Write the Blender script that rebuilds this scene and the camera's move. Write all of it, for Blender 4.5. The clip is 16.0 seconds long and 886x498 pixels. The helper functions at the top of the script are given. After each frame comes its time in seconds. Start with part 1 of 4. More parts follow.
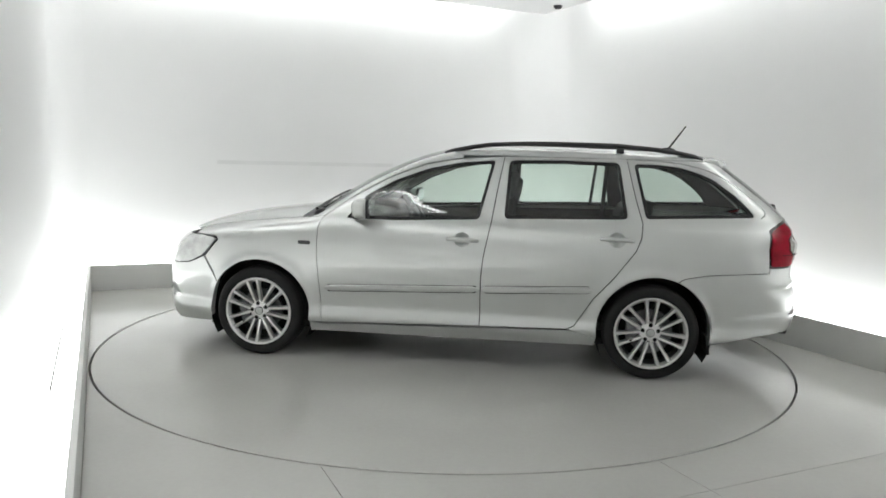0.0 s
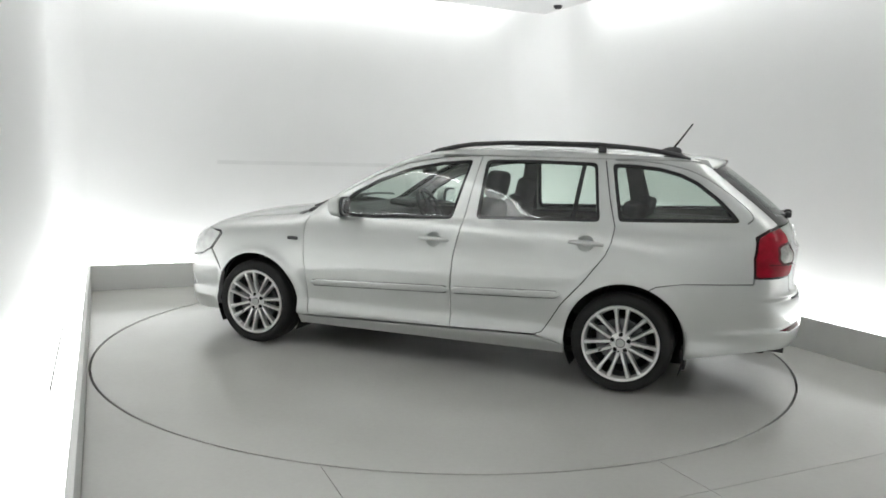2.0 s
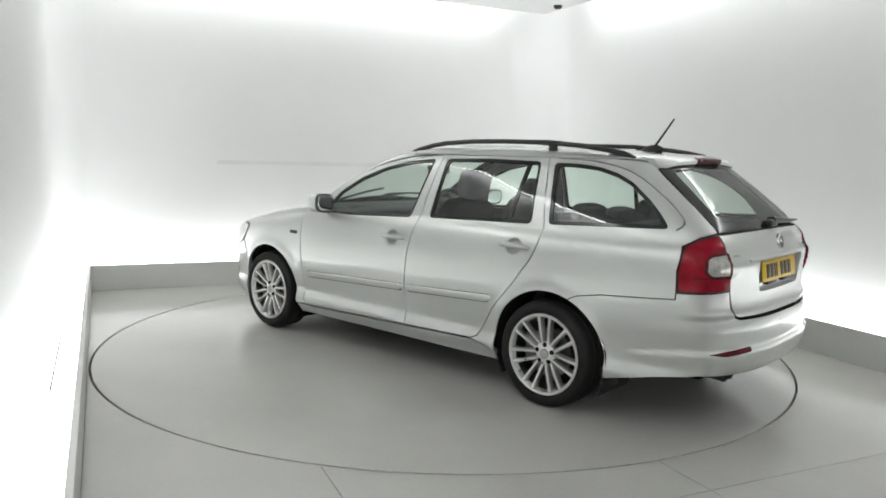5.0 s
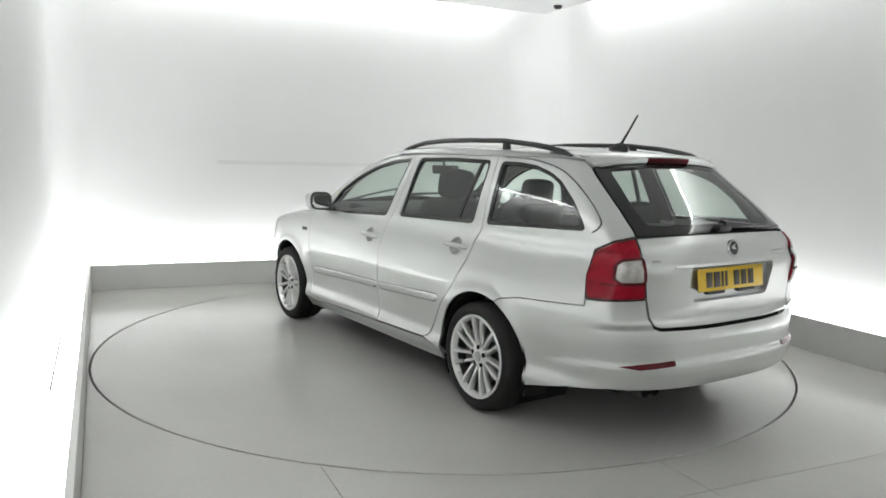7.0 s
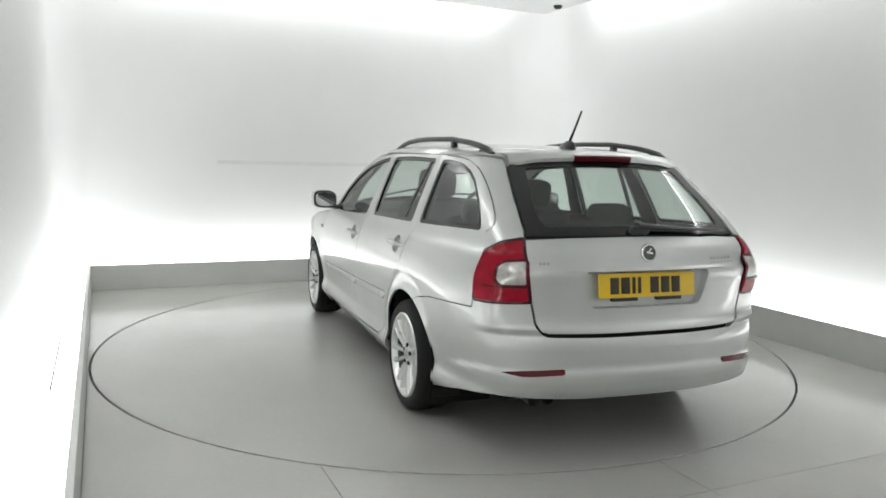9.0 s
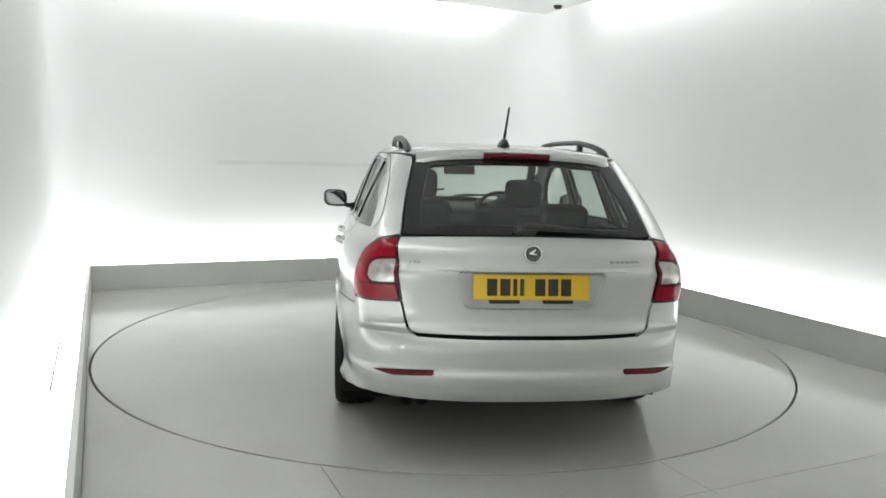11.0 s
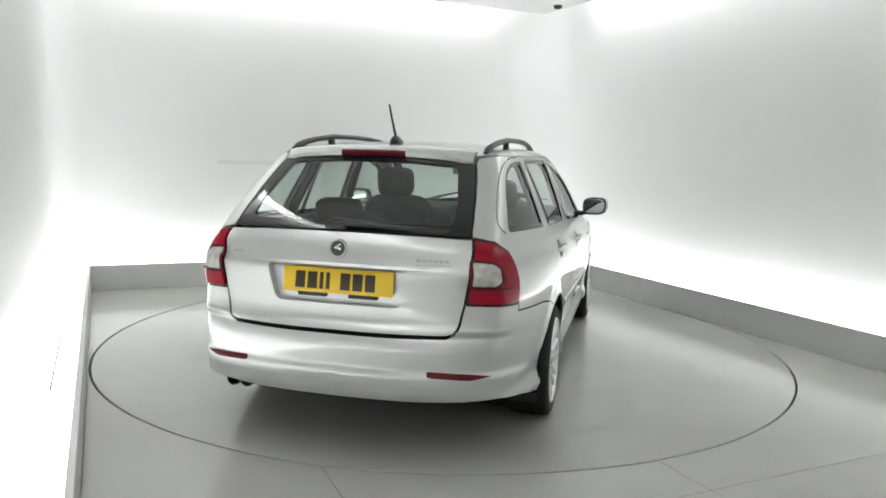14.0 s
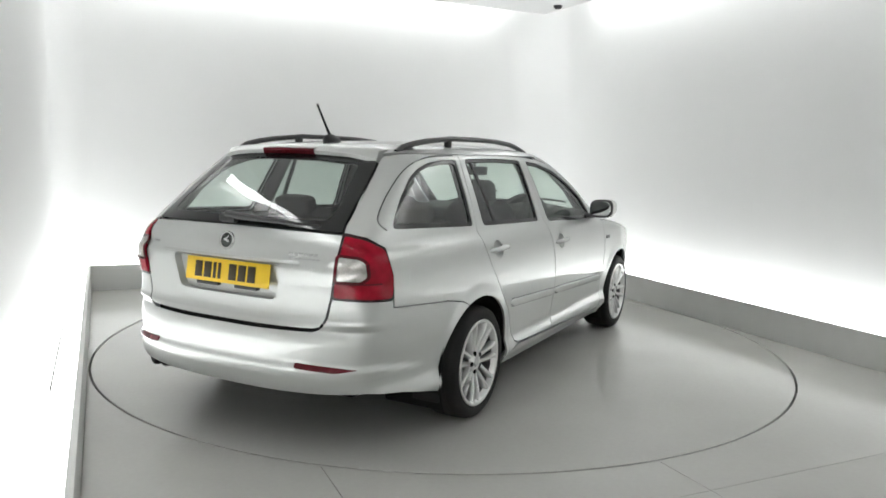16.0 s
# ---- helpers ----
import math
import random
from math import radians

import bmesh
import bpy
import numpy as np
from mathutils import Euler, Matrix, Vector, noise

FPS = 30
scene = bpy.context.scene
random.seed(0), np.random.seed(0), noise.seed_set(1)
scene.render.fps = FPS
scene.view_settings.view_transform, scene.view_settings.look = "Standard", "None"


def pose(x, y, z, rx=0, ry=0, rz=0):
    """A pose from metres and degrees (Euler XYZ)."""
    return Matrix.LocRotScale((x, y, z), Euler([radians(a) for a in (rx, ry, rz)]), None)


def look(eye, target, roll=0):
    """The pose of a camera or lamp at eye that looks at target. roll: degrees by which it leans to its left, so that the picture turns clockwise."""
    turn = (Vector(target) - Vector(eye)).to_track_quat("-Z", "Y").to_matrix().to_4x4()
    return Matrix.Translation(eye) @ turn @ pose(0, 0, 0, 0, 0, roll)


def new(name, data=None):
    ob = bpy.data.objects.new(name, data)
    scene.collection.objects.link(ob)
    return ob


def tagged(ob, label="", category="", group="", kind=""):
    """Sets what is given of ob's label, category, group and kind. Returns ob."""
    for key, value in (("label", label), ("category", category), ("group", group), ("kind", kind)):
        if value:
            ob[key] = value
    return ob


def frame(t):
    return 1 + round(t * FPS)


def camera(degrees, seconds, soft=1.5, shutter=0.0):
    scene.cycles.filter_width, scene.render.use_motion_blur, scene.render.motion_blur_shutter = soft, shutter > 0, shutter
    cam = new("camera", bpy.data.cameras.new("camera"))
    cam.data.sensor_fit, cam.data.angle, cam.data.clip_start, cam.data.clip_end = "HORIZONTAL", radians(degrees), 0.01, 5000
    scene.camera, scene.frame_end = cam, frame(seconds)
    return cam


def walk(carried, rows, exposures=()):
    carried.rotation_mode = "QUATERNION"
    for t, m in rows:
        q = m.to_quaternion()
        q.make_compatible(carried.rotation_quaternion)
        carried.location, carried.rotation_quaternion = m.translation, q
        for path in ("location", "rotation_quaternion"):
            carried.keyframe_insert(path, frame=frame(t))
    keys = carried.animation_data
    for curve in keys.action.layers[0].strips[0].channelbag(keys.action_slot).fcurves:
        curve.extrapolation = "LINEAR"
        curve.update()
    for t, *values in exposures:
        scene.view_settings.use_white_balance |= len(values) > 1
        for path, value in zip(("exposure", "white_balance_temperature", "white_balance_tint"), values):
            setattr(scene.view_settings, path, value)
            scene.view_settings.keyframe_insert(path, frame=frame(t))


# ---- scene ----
from mathutils.geometry import delaunay_2d_cdt

# ---- camera ----
cam = camera(61.505, 16.0, soft=1.7)
EYE = Vector((0.0, -5.5617, 1.3901))
YAW, PITCH, ROLL = radians(-0.2303), radians(7.2362), 1.5684
AIM = EYE + Vector((math.sin(YAW) * math.cos(PITCH), math.cos(YAW) * math.cos(PITCH), -math.sin(PITCH)))
walk(cam, [(0.0, look(EYE, AIM, ROLL)), (16.0, look(EYE, AIM, ROLL))], exposures=[(0.0, 0.10), (16.0, 0.10)])

# ---- world and light ----
STRIP_POWER = 5.0     # glowing strip behind the kerb
COVE_POWER = 9.3     # tubes above the edge of the ceiling panel
world = bpy.data.worlds.new("world")
scene.world = world
world.use_nodes = True
world.node_tree.nodes["Background"].inputs[0].default_value = (0.8, 0.8, 0.8, 1)
world.node_tree.nodes["Background"].inputs[1].default_value = 0.02


# ---- materials ----
def material(name, color, rough=0.5, metal=0.0, vary=0.06, scale=6.0, bump=0.0, fine=120.0, coat=0.0, spec=0.5, streak=None, rough_vary=0.05):
    m = bpy.data.materials.new(name)
    m.use_nodes = True
    nt = m.node_tree
    b = nt.nodes["Principled BSDF"]
    b.inputs["Metallic"].default_value = metal
    b.inputs["Coat Weight"].default_value = coat
    b.inputs["Specular IOR Level"].default_value = spec
    b.inputs["Coat Roughness"].default_value = 0.04
    co = nt.nodes.new("ShaderNodeTexCoord")
    mp = nt.nodes.new("ShaderNodeMapping")
    if streak:
        mp.inputs["Scale"].default_value = streak
    nt.links.new(co.outputs["Object"], mp.inputs[0])
    n1 = nt.nodes.new("ShaderNodeTexNoise")
    n1.inputs["Scale"].default_value = scale
    n1.inputs["Detail"].default_value = 6
    n2 = nt.nodes.new("ShaderNodeTexNoise")
    n2.inputs["Scale"].default_value = fine
    n2.inputs["Detail"].default_value = 3
    nt.links.new(mp.outputs[0], n1.inputs["Vector"])
    nt.links.new(mp.outputs[0], n2.inputs["Vector"])
    add = nt.nodes.new("ShaderNodeMath")
    add.operation = "MULTIPLY_ADD"
    nt.links.new(n2.outputs["Fac"], add.inputs[0])
    add.inputs[1].default_value = 0.35
    nt.links.new(n1.outputs["Fac"], add.inputs[2])
    ramp = nt.nodes.new("ShaderNodeMapRange")
    ramp.inputs[1].default_value, ramp.inputs[2].default_value = 0.35, 1.0
    ramp.inputs[3].default_value, ramp.inputs[4].default_value = 1 - vary, 1 + vary
    nt.links.new(add.outputs[0], ramp.inputs[0])
    mul = nt.nodes.new("ShaderNodeVectorMath")
    mul.operation = "SCALE"
    mul.inputs[0].default_value = color
    nt.links.new(ramp.outputs[0], mul.inputs["Scale"])
    nt.links.new(mul.outputs[0], b.inputs["Base Color"])
    rr = nt.nodes.new("ShaderNodeMapRange")
    rr.inputs[1].default_value, rr.inputs[2].default_value = 0.3, 0.75
    rr.inputs[3].default_value, rr.inputs[4].default_value = max(0.02, rough - rough_vary), rough + rough_vary
    nt.links.new(n1.outputs["Fac"], rr.inputs[0])
    nt.links.new(rr.outputs[0], b.inputs["Roughness"])
    if bump:
        bp = nt.nodes.new("ShaderNodeBump")
        bp.inputs["Strength"].default_value = bump
        bp.inputs["Distance"].default_value = 0.002
        nt.links.new(n2.outputs["Fac"], bp.inputs["Height"])
        nt.links.new(bp.outputs[0], b.inputs["Normal"])
    return m


def glowing(name, color, power):
    m = bpy.data.materials.new(name)
    m.use_nodes = True
    b = m.node_tree.nodes["Principled BSDF"]
    b.inputs["Base Color"].default_value = (0.8, 0.8, 0.8, 1)
    b.inputs["Emission Color"].default_value = (*color, 1)
    b.inputs["Emission Strength"].default_value = power
    return m


def glazing(name, tint, gloss=1.0):
    m = bpy.data.materials.new(name)
    m.use_nodes = True
    nt = m.node_tree
    nt.nodes.remove(nt.nodes["Principled BSDF"])
    tr = nt.nodes.new("ShaderNodeBsdfTransparent")
    tr.inputs[0].default_value = (*tint, 1)
    gl = nt.nodes.new("ShaderNodeBsdfGlossy")
    gl.inputs["Roughness"].default_value = 0.03
    fr = nt.nodes.new("ShaderNodeLayerWeight")
    fr.inputs[0].default_value = 0.5
    pw = nt.nodes.new("ShaderNodeMath")
    pw.operation = "POWER"
    pw.inputs[1].default_value = 4.0
    nt.links.new(fr.outputs["Facing"], pw.inputs[0])
    sc = nt.nodes.new("ShaderNodeMath")
    sc.operation = "MULTIPLY_ADD"
    sc.use_clamp = True
    sc.inputs[1].default_value = 0.65
    sc.inputs[2].default_value = 0.085 * gloss
    nt.links.new(pw.outputs[0], sc.inputs[0])
    mx = nt.nodes.new("ShaderNodeMixShader")
    nt.links.new(sc.outputs[0], mx.inputs[0])
    nt.links.new(tr.outputs[0], mx.inputs[1])
    nt.links.new(gl.outputs[0], mx.inputs[2])
    nt.links.new(mx.outputs[0], nt.nodes["Material Output"].inputs[0])
    return m


WALL = material("white_wall_paint", (0.80, 0.80, 0.80), 0.45, vary=0.02, scale=1.2, bump=0.05, fine=60)
CEIL = material("ceiling_paint", (0.78, 0.78, 0.78), 0.6, vary=0.02, scale=1.5)
FLOOR = material("grey_floor_paint", (0.445, 0.442, 0.418), 0.19, vary=0.07, scale=1.1, bump=0.015, fine=40, rough_vary=0.06)
KERB = material("grey_kerb_paint", (0.60, 0.60, 0.585), 0.45, vary=0.05, scale=3.0)
PIT = material("dark_joint", (0.03, 0.03, 0.03), 0.8)
SLOT_SHADE = material("wall_slot_shade", (0.73, 0.73, 0.73), 0.7)
STRIP = glowing("light_strip", (0.975, 1.0, 0.985), STRIP_POWER)
COVE = glowing("cove_tube", (0.975, 1.0, 0.985), COVE_POWER)
SILVER = material("silver_metallic_paint", (0.56, 0.572, 0.56), 0.40, 0.72, vary=0.04, scale=2.0, bump=0.03, fine=700, coat=1.0, rough_vary=0.015)
GLOSS_BLACK = material("black_glass_border", (0.012, 0.013, 0.013), 0.08, vary=0.1, rough_vary=0.03)
RUBBER = material("black_rubber", (0.02, 0.02, 0.02), 0.6, spec=0.2, vary=0.15, scale=20, bump=0.1)
TYRE = material("tyre_rubber", (0.018, 0.018, 0.018), 0.65, spec=0.2, vary=0.25, scale=14, bump=0.3, fine=200)
PLASTIC = material("black_plastic", (0.022, 0.022, 0.023), 0.42, vary=0.15, scale=15, bump=0.15, fine=400)
ALLOY = material("alloy_wheel", (0.70, 0.70, 0.69), 0.30, 0.85, vary=0.05, scale=10, coat=0.3, rough_vary=0.03)
# steel behind the spokes, its colour darkened for the shade inside the wheel
DISC = material("shaded_wheel_steel", (0.16, 0.16, 0.165), 0.45, 0.9, vary=0.15, scale=30)
CHROME = material("chrome", (0.75, 0.75, 0.75), 0.08, 1.0, vary=0.03, rough_vary=0.02)
RED_LAMP = material("red_lamp_plastic", (0.29, 0.006, 0.019), 0.12, vary=0.3, scale=25, spec=0.22, rough_vary=0.05)
CLEAR_LAMP = material("clear_lamp_plastic", (0.44, 0.42, 0.40), 0.15, 0.3, vary=0.4, scale=28, coat=1.0)
DARK_LAMP = material("lamp_edge", (0.03, 0.005, 0.008), 0.25)
HEADLAMP = material("headlamp_lens", (0.66, 0.67, 0.66), 0.10, 0.4, vary=0.25, scale=18, coat=1.0)
CLOTH = material("charcoal_seat_cloth", (0.045, 0.047, 0.047), 0.85, spec=0.2, vary=0.2, scale=25, bump=0.3, fine=500)
DASH = material("dark_dashboard", (0.03, 0.03, 0.031), 0.6, vary=0.12, scale=20, bump=0.15)
LINING = material("grey_headlining", (0.42, 0.42, 0.40), 0.9, vary=0.06, scale=20)
SHELL = material("dark_underbody", (0.014, 0.014, 0.014), 0.8, spec=0.15, vary=0.2, scale=12)
PLATE_YELLOW = material("yellow_plate", (0.78, 0.52, 0.03), 0.35, vary=0.03, scale=15)
BAR_BLACK = material("black_plate_print", (0.035, 0.025, 0.012), 0.4)
BAR_GREY = material("grey_letter_metal", (0.42, 0.42, 0.42), 0.4, 0.6)
BADGE = material("dark_badge_enamel", (0.10, 0.11, 0.10), 0.25, 0.4)
MAROON = material("dark_red_reflector", (0.09, 0.006, 0.011), 0.2, spec=0.3, vary=0.3, scale=40)
STEEL = material("dull_exhaust_steel", (0.10, 0.10, 0.10), 0.45, 0.8, vary=0.3, scale=30)
MIRROR = material("mirror_glass", (0.75, 0.76, 0.77), 0.03, 1.0, vary=0.01, rough_vary=0.01)
GLASS = glazing("tinted_glass", (0.80, 0.875, 0.83))
REAR_GLASS = glazing("tinted_rear_glass", (0.68, 0.75, 0.71), 1.1)


# ---- mesh helpers ----
def part(name, bm, mat, parent=None, label="", smooth=True):
    me = bpy.data.meshes.new(name)
    bmesh.ops.recalc_face_normals(bm, faces=bm.faces)
    bm.to_mesh(me)
    bm.free()
    for f in me.polygons:
        f.use_smooth = smooth
    if smooth:
        me.set_sharp_from_angle(angle=radians(38))
    me.materials.append(mat)
    ob = new(name, me)
    if parent:
        ob.parent = parent
    if label:
        tagged(ob, label)
    return ob


def box(bm, centre, size, bevel=0.0, turn=(0, 0, 0), segments=2):
    g = bmesh.ops.create_cube(bm, size=1.0)
    vs = g["verts"]
    bmesh.ops.scale(bm, vec=size, verts=vs)
    if bevel:
        es = list({e for v in vs for e in v.link_edges})
        r = bmesh.ops.bevel(bm, geom=es, offset=bevel, segments=segments, profile=0.5, affect="EDGES")
        vs = list({v for f in r["faces"] for v in f.verts} | {v for v in vs if v.is_valid})
    bmesh.ops.transform(bm, matrix=pose(*centre, *turn), verts=vs)
    return vs


def sweep(bm, path, radii, sides=10, flat=1.0, caps=True):
    """A tube along a path; radii a number or one a point; flat squeezes it in its second direction."""
    n = len(path)
    if not hasattr(radii, "__len__"):
        radii = [radii] * n
    rings = []
    for i, p in enumerate(path):
        t = (Vector(path[min(i + 1, n - 1)]) - Vector(path[max(i - 1, 0)])).normalized()
        a = t.cross(Vector((0, 0, 1)))
        a = a.normalized() if a.length > 1e-3 else Vector((0, 1, 0))
        b = a.cross(t)
        rings.append([bm.verts.new(Vector(p) + radii[i] * (math.cos(k) * a + flat * math.sin(k) * b)) for k in [2 * math.pi * j / sides for j in range(sides)]])
    for r, s in zip(rings, rings[1:]):
        for j in range(sides):
            bm.faces.new((r[j], r[(j + 1) % sides], s[(j + 1) % sides], s[j]))
    if caps:
        bm.faces.new(rings[0])
        bm.faces.new(rings[-1][::-1])


def lathe(bm, profile, sides=48, axis="Y", closed=False):
    """Turns a profile of (radius, along) round the axis."""
    rings = []
    for r, y in profile:
        ring = []
        for j in range(sides):
            k = 2 * math.pi * j / sides
            ring.append(bm.verts.new((r * math.cos(k), y, r * math.sin(k)) if axis == "Y" else (r * math.cos(k), r * math.sin(k), y)))
        rings.append(ring)
    pairs = list(zip(rings, rings[1:])) + ([(rings[-1], rings[0])] if closed else [])
    for a, b in pairs:
        for j in range(sides):
            bm.faces.new((a[j], a[(j + 1) % sides], b[(j + 1) % sides], b[j]))
    return rings


# ---- the shape of the car's body ----
def curve(pts):
    a = np.array(pts, float)
    xs, ys = a[:, 0], a[:, 1]
    h = np.diff(xs)
    d = np.diff(ys) / h
    m = np.zeros(len(xs))
    m[0], m[-1] = d[0], d[-1]
    for i in range(1, len(xs) - 1):
        if d[i - 1] * d[i] > 0:
            w1, w2 = 2 * h[i] + h[i - 1], h[i] + 2 * h[i - 1]
            m[i] = (w1 + w2) / (w1 / d[i - 1] + w2 / d[i])

    def f(x):
        x = np.asarray(x, float)
        xc = np.clip(x, xs[0], xs[-1])
        i = np.clip(np.searchsorted(xs, xc) - 1, 0, len(h) - 1)
        t = (xc - xs[i]) / h[i]
        v = ys[i] * (1 + 2 * t) * (1 - t) ** 2 + m[i] * h[i] * t * (1 - t) ** 2 + ys[i + 1] * t * t * (3 - 2 * t) + m[i + 1] * h[i] * t * t * (t - 1)
        return v + np.where(x > xs[-1], (x - xs[-1]) * m[-1], 0) + np.where(x < xs[0], (x - xs[0]) * m[0], 0)
    return f


half_width = curve([(-2.4,.60),(-2.2,.70),(-2.0,.775),(-1.8,.822),(-1.6,.85),(-1.3,.872),(-1.0,.88),(-.5,.885),(.4,.885),(1.0,.888),(1.3,.890),(1.6,.866),(1.8,.818),(2.0,.742),(2.2,.605)])
side_profile = curve([(.15,.90),(.21,.945),(.25,.978),(.285,.990),(.31,.985),(.36,.971),(.45,.981),(.55,.996),(.65,1.0),(.75,.997),(.84,.985),(.90,.968),(.95,.942),(.985,.912),(1.03,.893),(1.2,.825),(1.37,.745),(1.45,.70)])
cabin_taper = curve([(-2.2,.06),(-1.9,.05),(-1.15,.032),(-.3,0),(1.2,0)])
rear_profile = curve([(.15,-2.08),(.22,-2.17),(.30,-2.258),(.36,-2.284),(.43,-2.289),(.54,-2.290),(.58,-2.284),(.61,-2.270),(.635,-2.262),(.655,-2.248),(.70,-2.243),(.80,-2.247),(.875,-2.254),(.893,-2.250),(.908,-2.235),(.98,-2.22),(1.03,-2.195),(1.1,-2.135),(1.2,-2.02),(1.3,-1.89),(1.38,-1.785),(1.43,-1.715),(1.47,-1.62)])
rear_bow = curve([(.2,.42),(.60,.42),(.64,.31),(.97,.31),(1.03,.42),(1.1,.54),(1.2,.65),(1.3,.75),(1.45,.85)])
crease_height = curve([(-2.4,.455),(-2.15,.45),(-1.69,.406),(-1.5,.40)])
front_profile = curve([(.15,2.12),(.22,2.19),(.32,2.21),(.45,2.215),(.60,2.20),(.72,2.16),(.80,2.10),(.89,1.98)])
top_profile = curve([(-2.3,1.24),(-2.0,1.36),(-1.8,1.405),(-1.5,1.438),(-1.1,1.458),(-.6,1.467),(-.25,1.464),(.05,1.447),(.2,1.42),(.34,1.377),(.55,1.287),(.71,1.207),(.97,1.045),(1.03,1.012),(1.1,.998),(1.3,.974),(1.6,.933),(1.85,.88),(2.0,.825),(2.15,.72)])
def field(x, y, z):
    a = np.abs(y)
    s = np.clip((z - .95) / .45, 0, 1)
    side = a - half_width(x) * side_profile(z) + cabin_taper(x) * s * s * (3 - 2 * s)
    # flared arch lips
    for cx in (-1.289, 1.289):
        r = np.hypot(x - cx, z - .315)
        side = side - .013 * np.exp(-((r - .350) / .038) ** 2) * (z < .8)
    rear = rear_profile(z) + rear_bow(z) * a ** 3 - x
    # ledge along the rear bumper
    c = crease_height(x)
    u = np.clip((c + .012 - z) / .036, 0, 1)
    v = np.clip((-1.72 - x) / .25, 0, 1)
    ledge = .012 * u * u * (3 - 2 * u) * np.clip((z - .29) / .10, 0, 1) * v * v * (3 - 2 * v)
    side, rear = side - ledge, rear - ledge
    front = x - front_profile(z) + .50 * a ** 2.6
    up = z - top_profile(x + .16 * a * a) + .115 * a ** 2.2
    k = .022
    f = np.stack([side, rear, front, up]); m = f.max(0)
    return m + k * np.log(np.exp((f - m) / k).sum(0))

ARCH_R = 0.352
ARCHES = ((1.30, 0.305), (-1.305, 0.308))
BACK_AXIS, FRONT_AXIS, WRAP = -1.25, 1.25, 0.9
BACK_MID, FRONT_MID = BACK_AXIS - WRAP * math.pi / 2, FRONT_AXIS + WRAP * math.pi / 2
ROUND, ROUND_Z = 0.8, 0.55
ROOF_MID = ROUND * math.pi / 2


def rays(kind, q):
    """Where rays start and how they go, to meet the body at the plan points q of that kind."""
    a, b = q[:, 0], q[:, 1]
    o = np.zeros((len(q), 3))
    d = np.zeros((len(q), 3))
    if kind == "side":
        o[:, 0], o[:, 2], d[:, 1] = a, b, 1
    elif kind == "wrap":
        back, fore = a < BACK_AXIS, a > FRONT_AXIS
        phi = np.where(back, (BACK_AXIS - a) / WRAP, np.where(fore, (a - FRONT_AXIS) / WRAP, 0))
        o[:, 0] = np.where(back, BACK_AXIS, np.where(fore, FRONT_AXIS, a))
        o[:, 2] = b
        d[:, 0], d[:, 1] = np.where(back, -np.sin(phi), np.sin(phi)), np.cos(phi)
    elif kind == "round":
        psi = b / ROUND
        o[:, 0], o[:, 2] = a, ROUND_Z
        d[:, 1], d[:, 2] = np.cos(psi), np.sin(psi)
    else:
        o[:, 0], o[:, 1], o[:, 2], d[:, 2] = a, b, 0.5, 1
    return o, d


def meet(kind, q, off=0.0):
    q = np.asarray(q, float).reshape(-1, 2)
    o, d = rays(kind, q)
    lo, hi = np.zeros(len(q)), np.full(len(q), 1.5)
    for _ in range(34):
        mid = (lo + hi) / 2
        inside = field(*(o + mid[:, None] * d).T) < off
        lo, hi = np.where(inside, mid, lo), np.where(inside, hi, mid)
    return o + lo[:, None] * d


def normals_at(p):
    e = 1e-3
    g = np.stack([field(*(p + s).T) - field(*(p - s).T) for s in (np.array([e, 0, 0]), np.array([0, e, 0]), np.array([0, 0, e]))], 1)
    return g / np.linalg.norm(g, axis=1)[:, None]


def W(x, y, z):
    """A body point near (x, y, z) in the wrap plan."""
    if x < BACK_AXIS:
        return (BACK_AXIS - WRAP * math.atan2(BACK_AXIS - x, y), z)
    if x > FRONT_AXIS:
        return (FRONT_AXIS + WRAP * math.atan2(x - FRONT_AXIS, y), z)
    return (x, z)


def S(x, z):
    """A side point (x, z) in the round plan."""
    p = meet("side", [(x, z)])[0]
    return (x, ROUND * math.atan2(p[2] - ROUND_Z, p[1]))


def T(x, y):
    """A top point (x, y) in the round plan."""
    p = meet("top", [(x, y)])[0]
    return (x, ROUND * math.atan2(p[2] - ROUND_Z, y))


def both(half, mid):
    """Closes a half outline, which runs from one end on the middle line to the other, with its mirror image."""
    return list(half) + [(2 * mid - a, b) for a, b in reversed(half)]


def both_round(half):
    return list(half) + [(a, 2 * ROOF_MID - b) for a, b in reversed(half)]


def arc(cx, cz, r, a0, a1, n=14):
    return [(cx + r * math.cos(radians(a0 + (a1 - a0) * i / n)), cz + r * math.sin(radians(a0 + (a1 - a0) * i / n))) for i in range(n + 1)]


def area2(p):
    return sum(p[i - 1][0] * p[i][1] - p[i][0] * p[i - 1][1] for i in range(len(p)))


def inset(poly, d):
    p = [Vector(q) for q in (poly if area2(poly) > 0 else poly[::-1])]
    out = []
    for i in range(len(p)):
        a, b = (p[i] - p[i - 1]), (p[(i + 1) % len(p)] - p[i])
        if a.length < 1e-6 or b.length < 1e-6:
            continue
        n1, n2 = Vector((-a.y, a.x)).normalized(), Vector((-b.y, b.x)).normalized()
        m = n1 + n2
        m = m / max(0.5, m.length_squared) * 2 if m.length > 1e-3 else n1
        out.append(tuple(p[i] + d * m))
    return out


